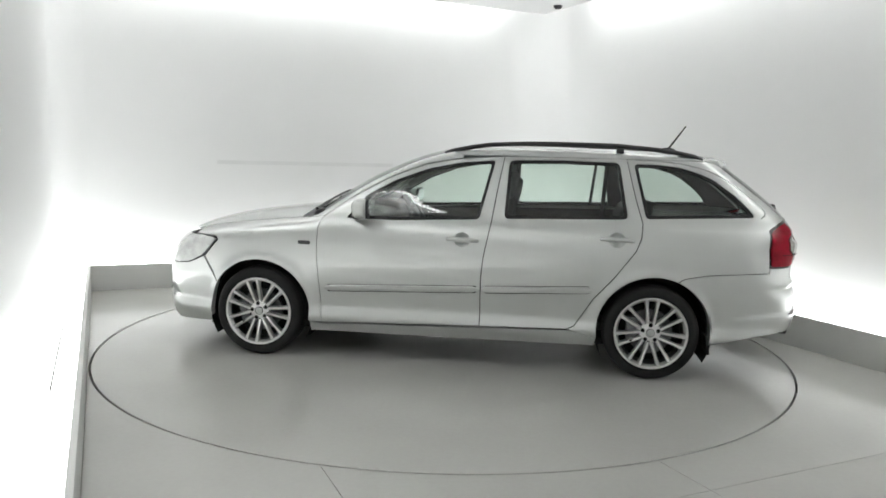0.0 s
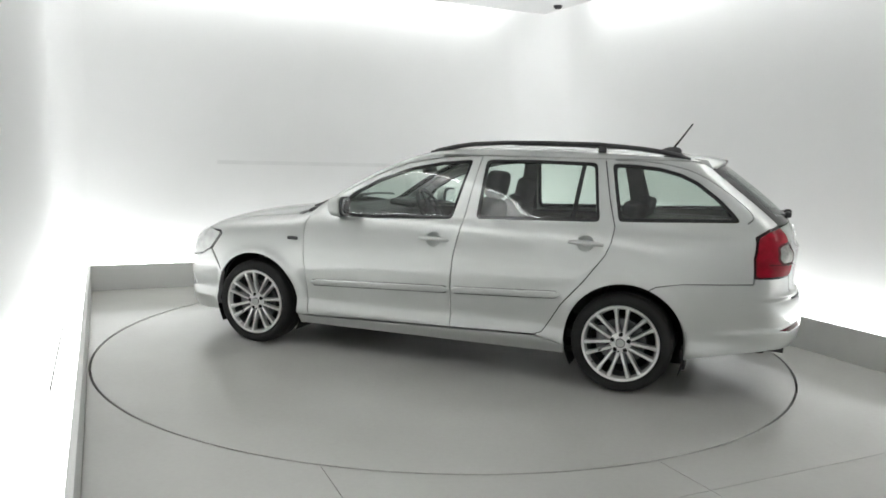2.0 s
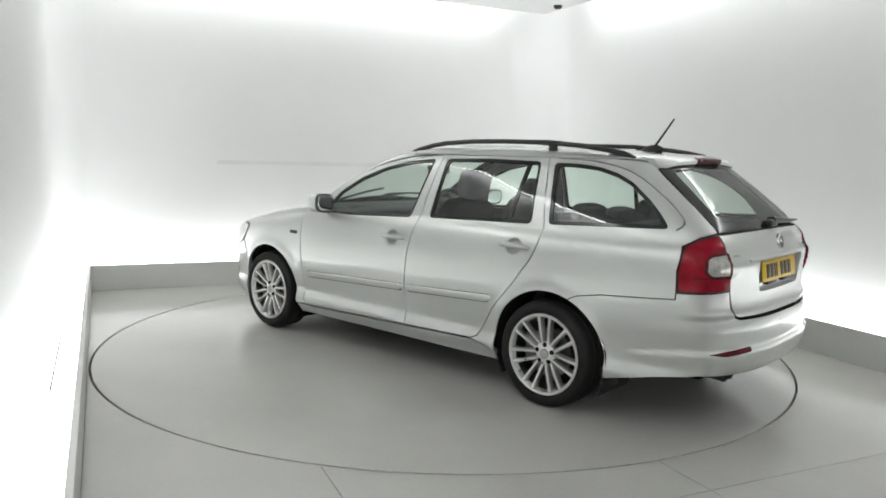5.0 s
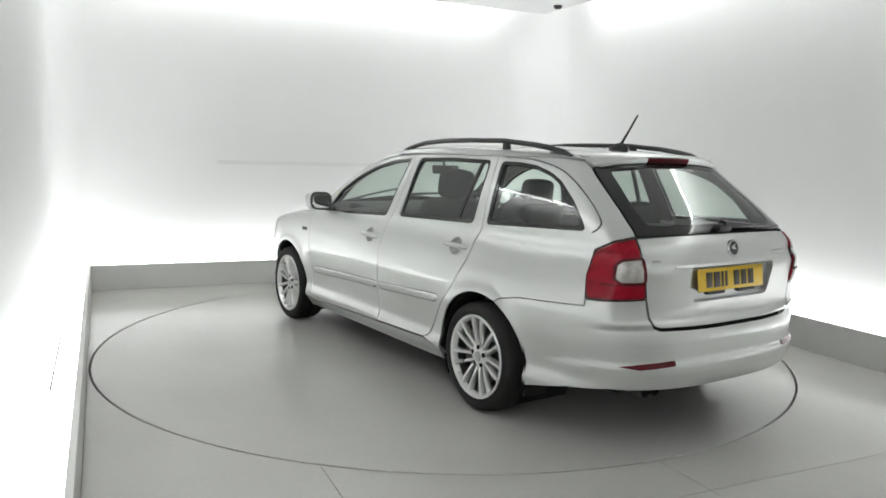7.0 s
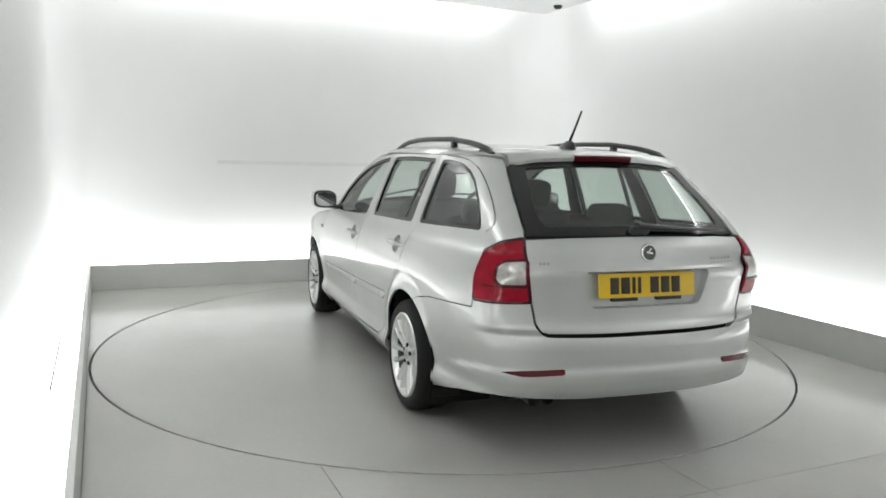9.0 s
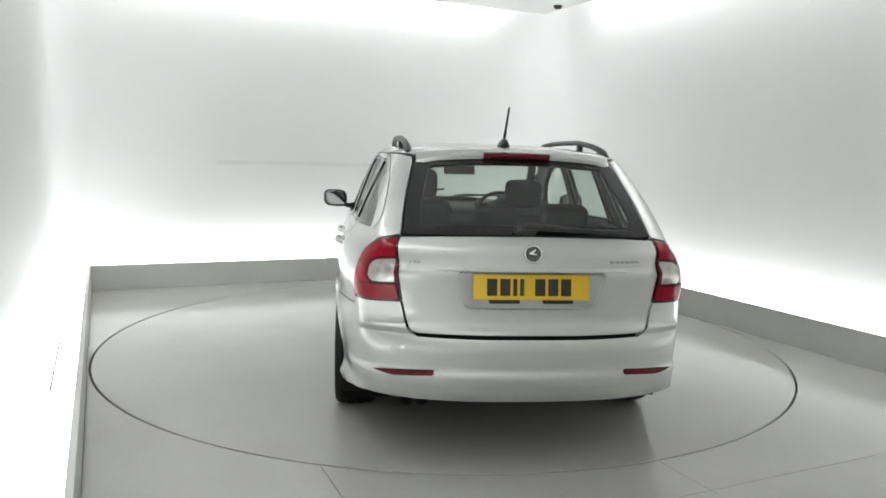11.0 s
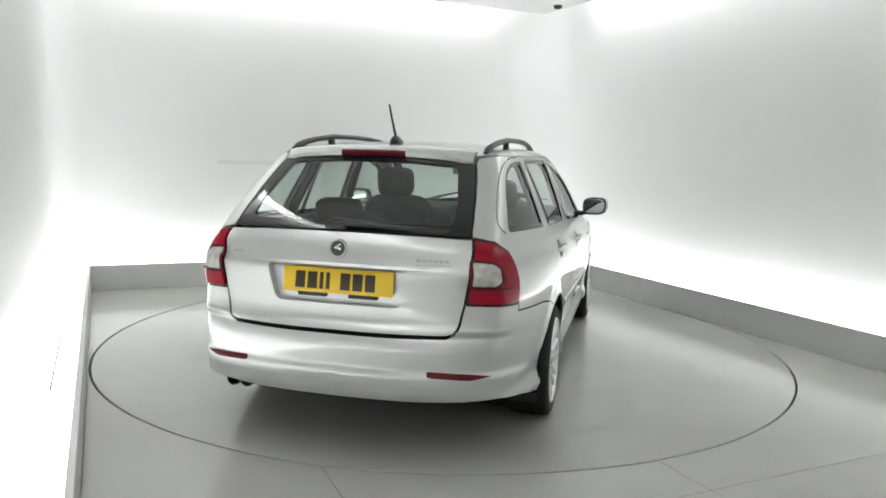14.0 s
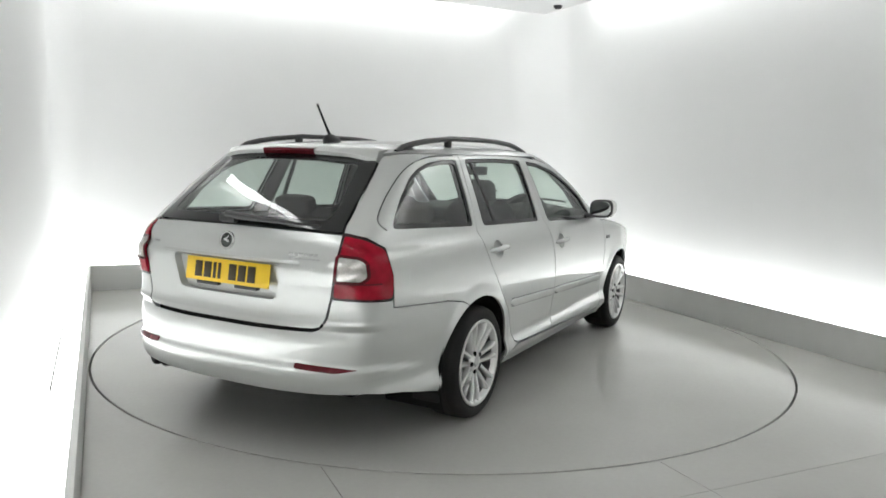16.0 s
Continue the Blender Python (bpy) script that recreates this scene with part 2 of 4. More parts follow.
def rounded(poly, r, n=4):
    out = []
    k = len(poly)
    for i in range(k):
        p0, p1, p2 = Vector(poly[i - 1]), Vector(poly[i]), Vector(poly[(i + 1) % k])
        a, b = p0 - p1, p2 - p1
        t = min(r, a.length * 0.45, b.length * 0.45)
        s, e = p1 + a.normalized() * t, p1 + b.normalized() * t
        for j in range(n + 1):
            u = j / n
            out.append(tuple(s * (1 - u) ** 2 + 2 * p1 * u * (1 - u) + e * u * u))
    return out


def dense(poly, step):
    out = []
    for i in range(len(poly)):
        a, b = np.array(poly[i]), np.array(poly[(i + 1) % len(poly)])
        n = max(1, int(np.ceil(np.linalg.norm(b - a) / step)))
        out += [tuple(a + (b - a) * j / n) for j in range(n)]
    return out


def inside(poly, q):
    p = np.array(poly)
    x, y = q[:, 0], q[:, 1]
    res = np.zeros(len(q), bool)
    for (x0, y0), (x1, y1) in zip(p, np.roll(p, -1, 0)):
        hit = (y0 > y) != (y1 > y)
        if y0 != y1:
            res ^= hit & (x < (x1 - x0) * (y - y0) / (y1 - y0) + x0)
    return res


def edge_gap(poly, q):
    p = np.array(poly)
    best = np.full(len(q), 9.0)
    for a, b in zip(p, np.roll(p, -1, 0)):
        d = b - a
        t = np.clip(((q - a) @ d) / max(d @ d, 1e-12), 0, 1)
        best = np.minimum(best, np.linalg.norm(q - a - t[:, None] * d, axis=1))
    return best


def tiled(outline, holes, step):
    """Triangles over a flat outline with holes."""
    loops = [dense(outline, step)] + [dense(h, step) for h in holes]
    lo, hi = np.min(loops[0], 0), np.max(loops[0], 0)
    gx, gy = np.meshgrid(np.arange(lo[0], hi[0], step), np.arange(lo[1], hi[1], step))
    gx[1::2] += step / 2
    grid = np.stack([gx.ravel(), gy.ravel()], 1)
    keep = inside(loops[0], grid) & (edge_gap(loops[0], grid) > step * 0.45)
    for h in loops[1:]:
        keep &= ~inside(h, grid) & (edge_gap(h, grid) > step * 0.45)
    pts, edges = [], []
    for l in loops:
        k = len(pts)
        pts += l
        edges += [(k + i, k + (i + 1) % len(l)) for i in range(len(l))]
    pts += [tuple(q) for q in grid[keep]]
    vs, _, fs, *_ = delaunay_2d_cdt([Vector(q) for q in pts], edges, [], 0, 1e-6)
    v = np.array([tuple(q) for q in vs])
    f = np.array([t for t in fs if len(t) == 3])
    c = v[f].mean(1)
    ok = inside(loops[0], c)
    for h in loops[1:]:
        ok &= ~inside(h, c)
    f = f[ok]
    e1, e2 = v[f[:, 1]] - v[f[:, 0]], v[f[:, 2]] - v[f[:, 0]]
    f[e1[:, 0] * e2[:, 1] - e1[:, 1] * e2[:, 0] < 0] = f[e1[:, 0] * e2[:, 1] - e1[:, 1] * e2[:, 0] < 0][:, ::-1]
    return v, f


def shell(name, kind, outline, mat, parent, holes=(), off=0.0, depth=0.014, step=0.03, gap=0.0032, right=False, label="", bulge=None):
    """A curved piece of the body: an outline in a plan, thrown on to the body's surface, with its edges turned in."""
    o = inset(outline, gap) if gap else outline
    q, f = tiled(o, holes, step)
    p = meet(kind, q, off)
    n = normals_at(p)
    if bulge is not None:
        p = p + n * bulge(p)[:, None]
    # which way round the triangles face
    t = f[len(f) // 2]
    if np.dot(np.cross(p[t[1]] - p[t[0]], p[t[2]] - p[t[0]]), n[t[0]]) < 0:
        f = f[:, ::-1]
    count = {}
    for a, b, c in f:
        for e in ((a, b), (b, c), (c, a)):
            count[e] = count.get(e, 0) + 1
    rim = [e for e in count if (e[1], e[0]) not in count]
    vs, ns, faces = [p], [n], [f]
    if depth:
        k = len(p)
        a, b = np.array([e[0] for e in rim]), np.array([e[1] for e in rim])
        out = np.cross(p[b] - p[a], n[a])
        out /= np.maximum(np.linalg.norm(out, axis=1), 1e-9)[:, None]
        m = len(rim)
        vs += [p[a], p[b], p[b] - n[b] * depth, p[a] - n[a] * depth]
        ns += [out] * 4
        i = np.arange(m) + k
        faces += [np.stack([i + m, i, i + 3 * m], 1), np.stack([i + m, i + 3 * m, i + 2 * m], 1)]
    v, nn, ff = np.concatenate(vs), np.concatenate(ns), np.concatenate(faces)
    if right:
        v, nn, ff = v * [1, -1, 1], nn * [1, -1, 1], ff[:, ::-1]
    me = bpy.data.meshes.new(name)
    me.from_pydata(v.tolist(), [], ff.tolist())
    me.polygons.foreach_set("use_smooth", [True] * len(ff))
    me.update()
    me.normals_split_custom_set_from_vertices(nn.tolist())
    me.materials.append(mat)
    ob = new(name, me)
    ob.parent = parent
    if label:
        tagged(ob, label)
    return ob


# ---- the studio ----
ROOM = radians(25)
E1, E2 = Vector((math.cos(ROOM), math.sin(ROOM), 0)), Vector((-math.sin(ROOM), math.cos(ROOM), 0))
LEFT, RIGHT, BACK, FRONT = -2.46, 2.455, 2.745, -5.6      # kerb lines, in the room's own directions
GAP, KERB_H, CEILING = 0.31, 0.243, 3.08
TABLE_R = 2.447


def room(a, b, z=0.0):
    return E1 * a + E2 * b + Vector((0, 0, z))


def slab(name, a0, a1, b0, b1, z0, z1, mat, parent=None, label="", bevel=0.0):
    bm = bmesh.new()
    vs = box(bm, (0, 0, 0), (a1 - a0, b1 - b0, z1 - z0), bevel)
    c = room((a0 + a1) / 2, (b0 + b1) / 2, (z0 + z1) / 2)
    bmesh.ops.transform(bm, matrix=Matrix.Translation(c) @ Matrix.Rotation(ROOM, 4, "Z"), verts=bm.verts)
    return part(name, bm, mat, parent, label, smooth=False)


def build_room():
    l, r, b, f = LEFT - GAP, RIGHT + GAP, BACK + GAP, FRONT
    top = 3.6
    for name, args in (("wall_back", (l - .12, r + .12, b, b + .12)), ("wall_left", (l - .12, l, f, b)), ("wall_right", (r, r + .12, f, b)), ("wall_front", (l - .12, r + .12, f - .12, f))):
        tagged(slab(name, *args, -0.3, top, WALL), "smooth white painted studio wall washed by light", "wall", kind="structure")
    # ceiling panel with a lit slot along three walls, and the closed space above it
    tagged(slab("ceiling", l + .24, r - .24, f + .24, b - .24, CEILING, CEILING + .05, CEIL), "white flat ceiling panel with lit edges", "ceiling", kind="structure")
    tagged(slab("ceiling_upper", l - .12, r + .12, f - .12, b + .12, top, top + .1, CEIL), "white upper ceiling above the light slot", "ceiling", kind="structure")
    # the fourth tube, on the unseen front wall, is added to brighten the car
    for a0, a1, b0, b1 in ((l + .3, r - .75, b - .20, b - .05), (r - .20, r - .05, f + .3, b - 1.0), (l + .05, l + .20, f + .3, b - 1.7), (l + .5, -1.2, f + .05, f + .20)):
        lamp = slab("cove_light", a0, a1, b0, b1, CEILING + .10, CEILING + .16, COVE, bevel=.02)
        tagged(lamp, "white glowing tube in the ceiling slot", "ceiling light", "cove lights round the ceiling")
    # coved corners of the back wall
    for name, ca, da in (("wall_corner_left", l, 1), ("wall_corner_right", r, -1)):
        bm = bmesh.new()
        rad, n = (.30, 12) if da > 0 else (.55, 16)
        rows = []
        for z in (-.05, top):
            row = []
            for i in range(n + 1):
                k = math.pi / 2 * i / n
                row.append(bm.verts.new(room(ca + da * (rad - (rad - .0006) * math.cos(k)), b - rad + (rad - .0006) * math.sin(k), z)))
            row.append(bm.verts.new(room(ca + da * .001, b - .001, z)))
            rows.append(row)
        m = n + 2
        for i in range(m):
            bm.faces.new((rows[0][i], rows[0][(i + 1) % m], rows[1][(i + 1) % m], rows[1][i]))
        tagged(part(name, bm, WALL), "coved corner of the white studio walls", "wall", kind="structure")
    # kerbs
    t = .03
    for name, args in (("kerb_back", (LEFT - t, RIGHT + t, BACK, BACK + t)), ("kerb_left", (LEFT - t, LEFT, f, BACK)), ("kerb_right", (RIGHT, RIGHT + t, f, BACK))):
        tagged(slab(name, *args, -.05, KERB_H, KERB, bevel=.004), "low grey painted kerb round the turntable floor", "kerb", kind="structure")
    # light trough behind the kerbs
    z = KERB_H - .03
    for n0, n1 in ((t + .003, .134), (.146, GAP - .004)):
        for a0, a1, b0, b1 in ((LEFT - n1, RIGHT + n1, BACK + n0, BACK + n1), (LEFT - n1, LEFT - n0, f, BACK + n0 - .004), (RIGHT + n0, RIGHT + n1, f, BACK + n0 - .004)):
            s = slab("light_strip", a0, a1, b0, b1, z - .05, z, STRIP)
            tagged(s, "white glowing light strip behind the kerb", "strip light", "strip lights behind the kerb")
    edge = slab("channel_edge", LEFT - .1435, LEFT - .1375, -1.1, 2.05, z - .05, z + .003, PIT)
    tagged(edge, "thin dark edge between the light strips", "trim", kind="structure")
    # thin slot on the back wall, its shade painted as a flat grey strip
    tagged(slab("wall_slot_strip", -1.24, .72, b - .006, b - .0005, 1.228, 1.268, SLOT_SHADE), "faint grey horizontal strip painted as the shade of a wall slot", "trim", kind="structure")
    # ceiling sensor near the corner
    bm = bmesh.new()
    lathe(bm, [(0.0001, -.035), (.03, -.035), (.045, -.02), (.05, 0.0)], 20, "Z")
    bmesh.ops.transform(bm, matrix=Matrix.Translation(room(2.37, 2.29, CEILING)), verts=bm.verts)
    tagged(part("ceiling_sensor", bm, PLASTIC), "small dark sensor on the white ceiling", "sensor")


def flat_piece(name, outline, holes, z0, z1, mat, parent, label="", step=.2):
    v, f = tiled(outline, holes, step)
    n = len(v)
    vs = [(x, y, z1) for x, y in v] + [(x, y, z0) for x, y in v]
    fs = [tuple(t) for t in f] + [tuple(i + n for i in t[::-1]) for t in f]
    seen = {(a, b) for t in f for a, b in ((t[0], t[1]), (t[1], t[2]), (t[2], t[0]))}
    fs += [(b, a, a + n, b + n) for a, b in seen if (b, a) not in seen]
    me = bpy.data.meshes.new(name)
    me.from_pydata(vs, [], fs)
    me.materials.append(mat)
    ob = new(name, me)
    ob.parent = parent
    if label:
        tagged(ob, label)
    return ob


def build_floor():
    base = tagged(slab("floor", LEFT - .02, RIGHT + .02, FRONT, BACK + .02, -.12, -.06, PIT), "grey painted studio floor of large plates", "floor", kind="structure")

    def to_world(a, b):
        q = room(a, b)
        return (q.x, q.y)
    ring = [( (TABLE_R + .006) * math.cos(k), (TABLE_R + .006) * math.sin(k)) for k in [2 * math.pi * i / 160 for i in range(160)]]

    def plate(a0, a1, b0, b1, cut):
        g = .0017
        q = [to_world(a0 + g, b0 + g), to_world(a1 - g, b0 + g), to_world(a1 - g, b1 - g), to_world(a0 + g, b1 - g)]
        if not cut:
            flat_piece("floor_plate", q, [], -.05, 0, FLOOR, base)
            return
        # outline less the turntable's disc
        loop = dense(q, .05)
        v, f = tiled_cut(loop, ring)
        n = len(v)
        vs = [(x, y, 0) for x, y in v] + [(x, y, -.05) for x, y in v]
        seen = {(a, b) for t in f for a, b in ((t[0], t[1]), (t[1], t[2]), (t[2], t[0]))}
        fs = [tuple(t) for t in f] + [(b, a, a + n, b + n) for a, b in seen if (b, a) not in seen]
        me = bpy.data.meshes.new("floor_plate")
        me.from_pydata(vs, [], fs)
        me.materials.append(FLOOR)
        new("floor_plate", me).parent = base

    def tiled_cut(loop, hole):
        pts = list(loop) + list(hole)
        k = len(loop)
        edges = [(i, (i + 1) % k) for i in range(k)] + [(k + i, k + (i + 1) % len(hole)) for i in range(len(hole))]
        vs, _, fs, *_ = delaunay_2d_cdt([Vector(q) for q in pts], edges, [], 0, 1e-6)
        v = np.array([tuple(q) for q in vs])
        f = np.array([t for t in fs if len(t) == 3])
        c = v[f].mean(1)
        f = f[inside(loop, c) & ~inside(hole, c)]
        e1, e2 = v[f[:, 1]] - v[f[:, 0]], v[f[:, 2]] - v[f[:, 0]]
        neg = e1[:, 0] * e2[:, 1] - e1[:, 1] * e2[:, 0] < 0
        f[neg] = f[neg][:, ::-1]
        return v, f
    cuts = (LEFT, -1.495, -.02, RIGHT)
    for a0, a1 in zip(cuts, cuts[1:]):
        plate(a0, a1, -2.785, 0, True)
    plate(LEFT, RIGHT, 0, BACK, True)
    for a0, a1 in zip(cuts, cuts[1:]):
        plate(a0, a1, FRONT, -2.785, False)
    # the turning disc
    bm = bmesh.new()
    rings = lathe(bm, [(TABLE_R - .008, -.05), (TABLE_R - .008, -.002), (TABLE_R - .010, 0.0)], 200, "Z")
    bm.faces.new(rings[-1])
    return tagged(part("turntable", bm, FLOOR, smooth=False), "round grey painted turntable flush with the floor", "turntable")


build_room()
TABLE = build_floor()


# ---- the car ----
FENDER_DOOR = [(.862, .25), (.874, .44), (.894, .66), (.898, .78), (.893, .90), (.868, .962), (.80, 1.012)]
DOOR_TOP = [(.70, 1.085), (.575, 1.155), (.43, 1.235), (.2, 1.325), (-.04, 1.37), (-.318, 1.39)]
DOOR_DOOR = [(-.318, 1.39), (-.281, 1.157), (-.252, .942), (-.215, .74), (-.203, .60), (-.203, .285)]
DOOR_QUARTER = [(-1.108, 1.392), (-1.165, 1.15), (-1.213, .99), (-1.205, .90), (-1.175, .82), (-1.056, .657), (-.925, .505), (-.85, .38), (-.81, .32), (-.76, .30)]
FRONT_WINDOW = [(.715, .955), (.585, 1.108), (.40, 1.215), (.18, 1.298), (-.045, 1.344), (-.262, 1.364), (-.175, .978), (.374, .953)]
REAR_WINDOW = [(-.352, 1.366), (-.70, 1.374), (-1.063, 1.368), (-1.122, 1.012), (-.335, .988)]
QUARTER_WINDOW = [(-1.152, 1.364), (-1.30, 1.362), (-1.44, 1.348), (-1.56, 1.317), (-1.66, 1.272), (-1.78, 1.185), (-1.86, 1.11), (-1.915, 1.045), (-1.232, 1.018)]


def wrap_of(pts):
    """Side points (x, z) in the wrap plan."""
    out = []
    for x, z in pts:
        y = meet("side", [(x, z)])[0][1]
        out.append(W(x, y, z))
    return out


def window(kind, outline, parent, right, glass=GLASS, border=.02, corner=.03):
    hole = rounded(outline, corner)
    inner = rounded(inset(outline, border), corner * .8)
    shell("window_seal", kind, inset(hole, -.006), GLOSS_BLACK, parent, holes=[inner], off=-.006, depth=.012, gap=0, right=right, label="black rubber window seal")
    ob = shell("window_pane", kind, inset(inner, -.012), glass, parent, off=-.012, depth=0, step=.05, gap=0, right=right, label="tinted greenish window glass")
    return hole


def handle(x, z, parent, right, slope):
    s = -1 if right else 1
    p = meet("side", [(x, z)])[0]
    n = normals_at(p[None])[0]
    bm = bmesh.new()
    path, rad = [], []
    for i in range(13):
        u = i / 12 * 2 - 1
        q = meet("side", [(x + u * .10, z + u * .10 * slope)])[0]
        out = .030 * (1 - abs(u) ** 6) - .004
        path.append(((q + n * out) * [1, s, 1]).tolist())
        rad.append(.015 * (1 - .35 * abs(u) ** 3))
    sweep(bm, path, rad, 10, flat=1.0)
    part("handle", bm, SILVER, parent, "silver door handle")
    # bowl behind it
    bm = bmesh.new()
    rings = []
    for i, (r, d) in enumerate(((.050, .002), (.048, -.004), (.042, -.015), (.028, -.022), (.008, -.025))):
        rings.append([bm.verts.new(((p + np.array([r * 1.05 * math.cos(k), 0, r * math.sin(k)]) + (meet("side", [(x + r * 1.05 * math.cos(k), z + r * math.sin(k))])[0] - p) * [0, 1, 0] + n * d) * [1, s, 1]).tolist()) for k in [2 * math.pi * j / 20 for j in range(20)]])
    for a, b in zip(rings, rings[1:]):
        for j in range(20):
            bm.faces.new((a[j], a[(j + 1) % 20], b[(j + 1) % 20], b[j]))
    bm.faces.new(rings[-1])
    part("handle_bowl", bm, SILVER, parent)
    return [(x + .048 * 1.05 * math.cos(k), z + .048 * math.sin(k)) for k in [2 * math.pi * j / 20 for j in range(20)]]


def blank(name, parent, label=""):
    ob = new(name)
    ob.parent = parent
    if label:
        tagged(ob, label)
    return ob


def rub_strip(x0, z0, x1, z1, door, right):
    s = -1 if right else 1
    bm = bmesh.new()
    rings = []
    n = 24
    for i in range(n + 1):
        u = i / n
        end = min(1.0, (min(u, 1 - u) * abs(x1 - x0) + .004) / .03) ** .5
        x, z = x0 + (x1 - x0) * u, z0 + (z1 - z0) * u
        ring = []
        for dz, out in ((.023, -.004), (.021, .006), (.014, .013), (-.012, .016), (-.020, .012), (-.0235, -.004)):
            q = meet("side", [(x, z + dz * end)], out * (end if out > 0 else 1))[0]
            ring.append(bm.verts.new((q * [1, s, 1]).tolist()))
        rings.append(ring)
    for a, b in zip(rings, rings[1:]):
        for j in range(5):
            bm.faces.new((a[j], a[j + 1], b[j + 1], b[j]))
    strip = part("rub_strip", bm, SILVER, door, "silver protective strip along the door")
    e = .016 * (1 if x0 > x1 else -1)
    seal = [(x0 - e, z0 + .0243), (x1 + e, z1 + .0243), (x1 + e, z1 - .0258), (x0 - e, z0 - .0258)]
    shell("strip_seal", "side", rounded(seal, .015), RUBBER, door, off=.0015, depth=.003, step=.05, gap=0, right=right, label="thin dark seal behind the strip")


def build_doors(car, right):
    # front door
    bowl = [(-.075 + .05 * math.cos(k), .846 + .047 * math.sin(k)) for k in [2 * math.pi * j / 20 for j in range(20)]]
    outline = FENDER_DOOR + DOOR_TOP + DOOR_DOOR[1:]
    hole = rounded(FRONT_WINDOW, .03)
    door = shell("front_door", "side", outline, SILVER, car, holes=[hole, bowl], right=right, label="silver front door with tinted window")
    window("side", FRONT_WINDOW, door, right)
    handle(-.075, .846, door, right, .03)
    rub_strip(.838, .487, -.193, .529, door, right)
    # rear door
    bowl = [(-1.055 + .05 * math.cos(k), .884 + .047 * math.sin(k)) for k in [2 * math.pi * j / 20 for j in range(20)]]
    outline = DOOR_DOOR[::-1] + DOOR_QUARTER
    hole = rounded(REAR_WINDOW, .035)
    door = shell("rear_door", "side", outline, SILVER, car, holes=[hole, bowl], right=right, label="silver rear door with tinted window")
    window("side", REAR_WINDOW, door, right, corner=.035)
    handle(-1.055, .884, door, right, .03)
    rub_strip(-.214, .530, -.915, .562, door, right)
    bar = [(-.972, 1.37), (-.995, 1.37), (-.965, 1.0), (-.938, 1.0)]
    shell("window_bar", "side", bar, GLOSS_BLACK, door, off=-.009, depth=.015, gap=0, right=right, label="black bar dividing the window")


def smoothed(line, times=2):
    for _ in range(times):
        out = [line[0]]
        for (a, b), (c, d) in zip(line, line[1:]):
            out += [(a * .75 + c * .25, b * .75 + d * .25), (a * .25 + c * .75, b * .25 + d * .75)]
        line = out + [line[-1]]
    return line


def ribbon(line, width):
    """A thin outline round an open line."""
    p = [Vector(q) for q in line]
    side = []
    for i in range(len(p)):
        d = (p[min(i + 1, len(p) - 1)] - p[max(i - 1, 0)]).normalized()
        side.append(Vector((-d.y, d.x)) * width / 2)
    return [tuple(a + b) for a, b in zip(p, side)] + [tuple(a - b) for a, b in reversed(list(zip(p, side)))]


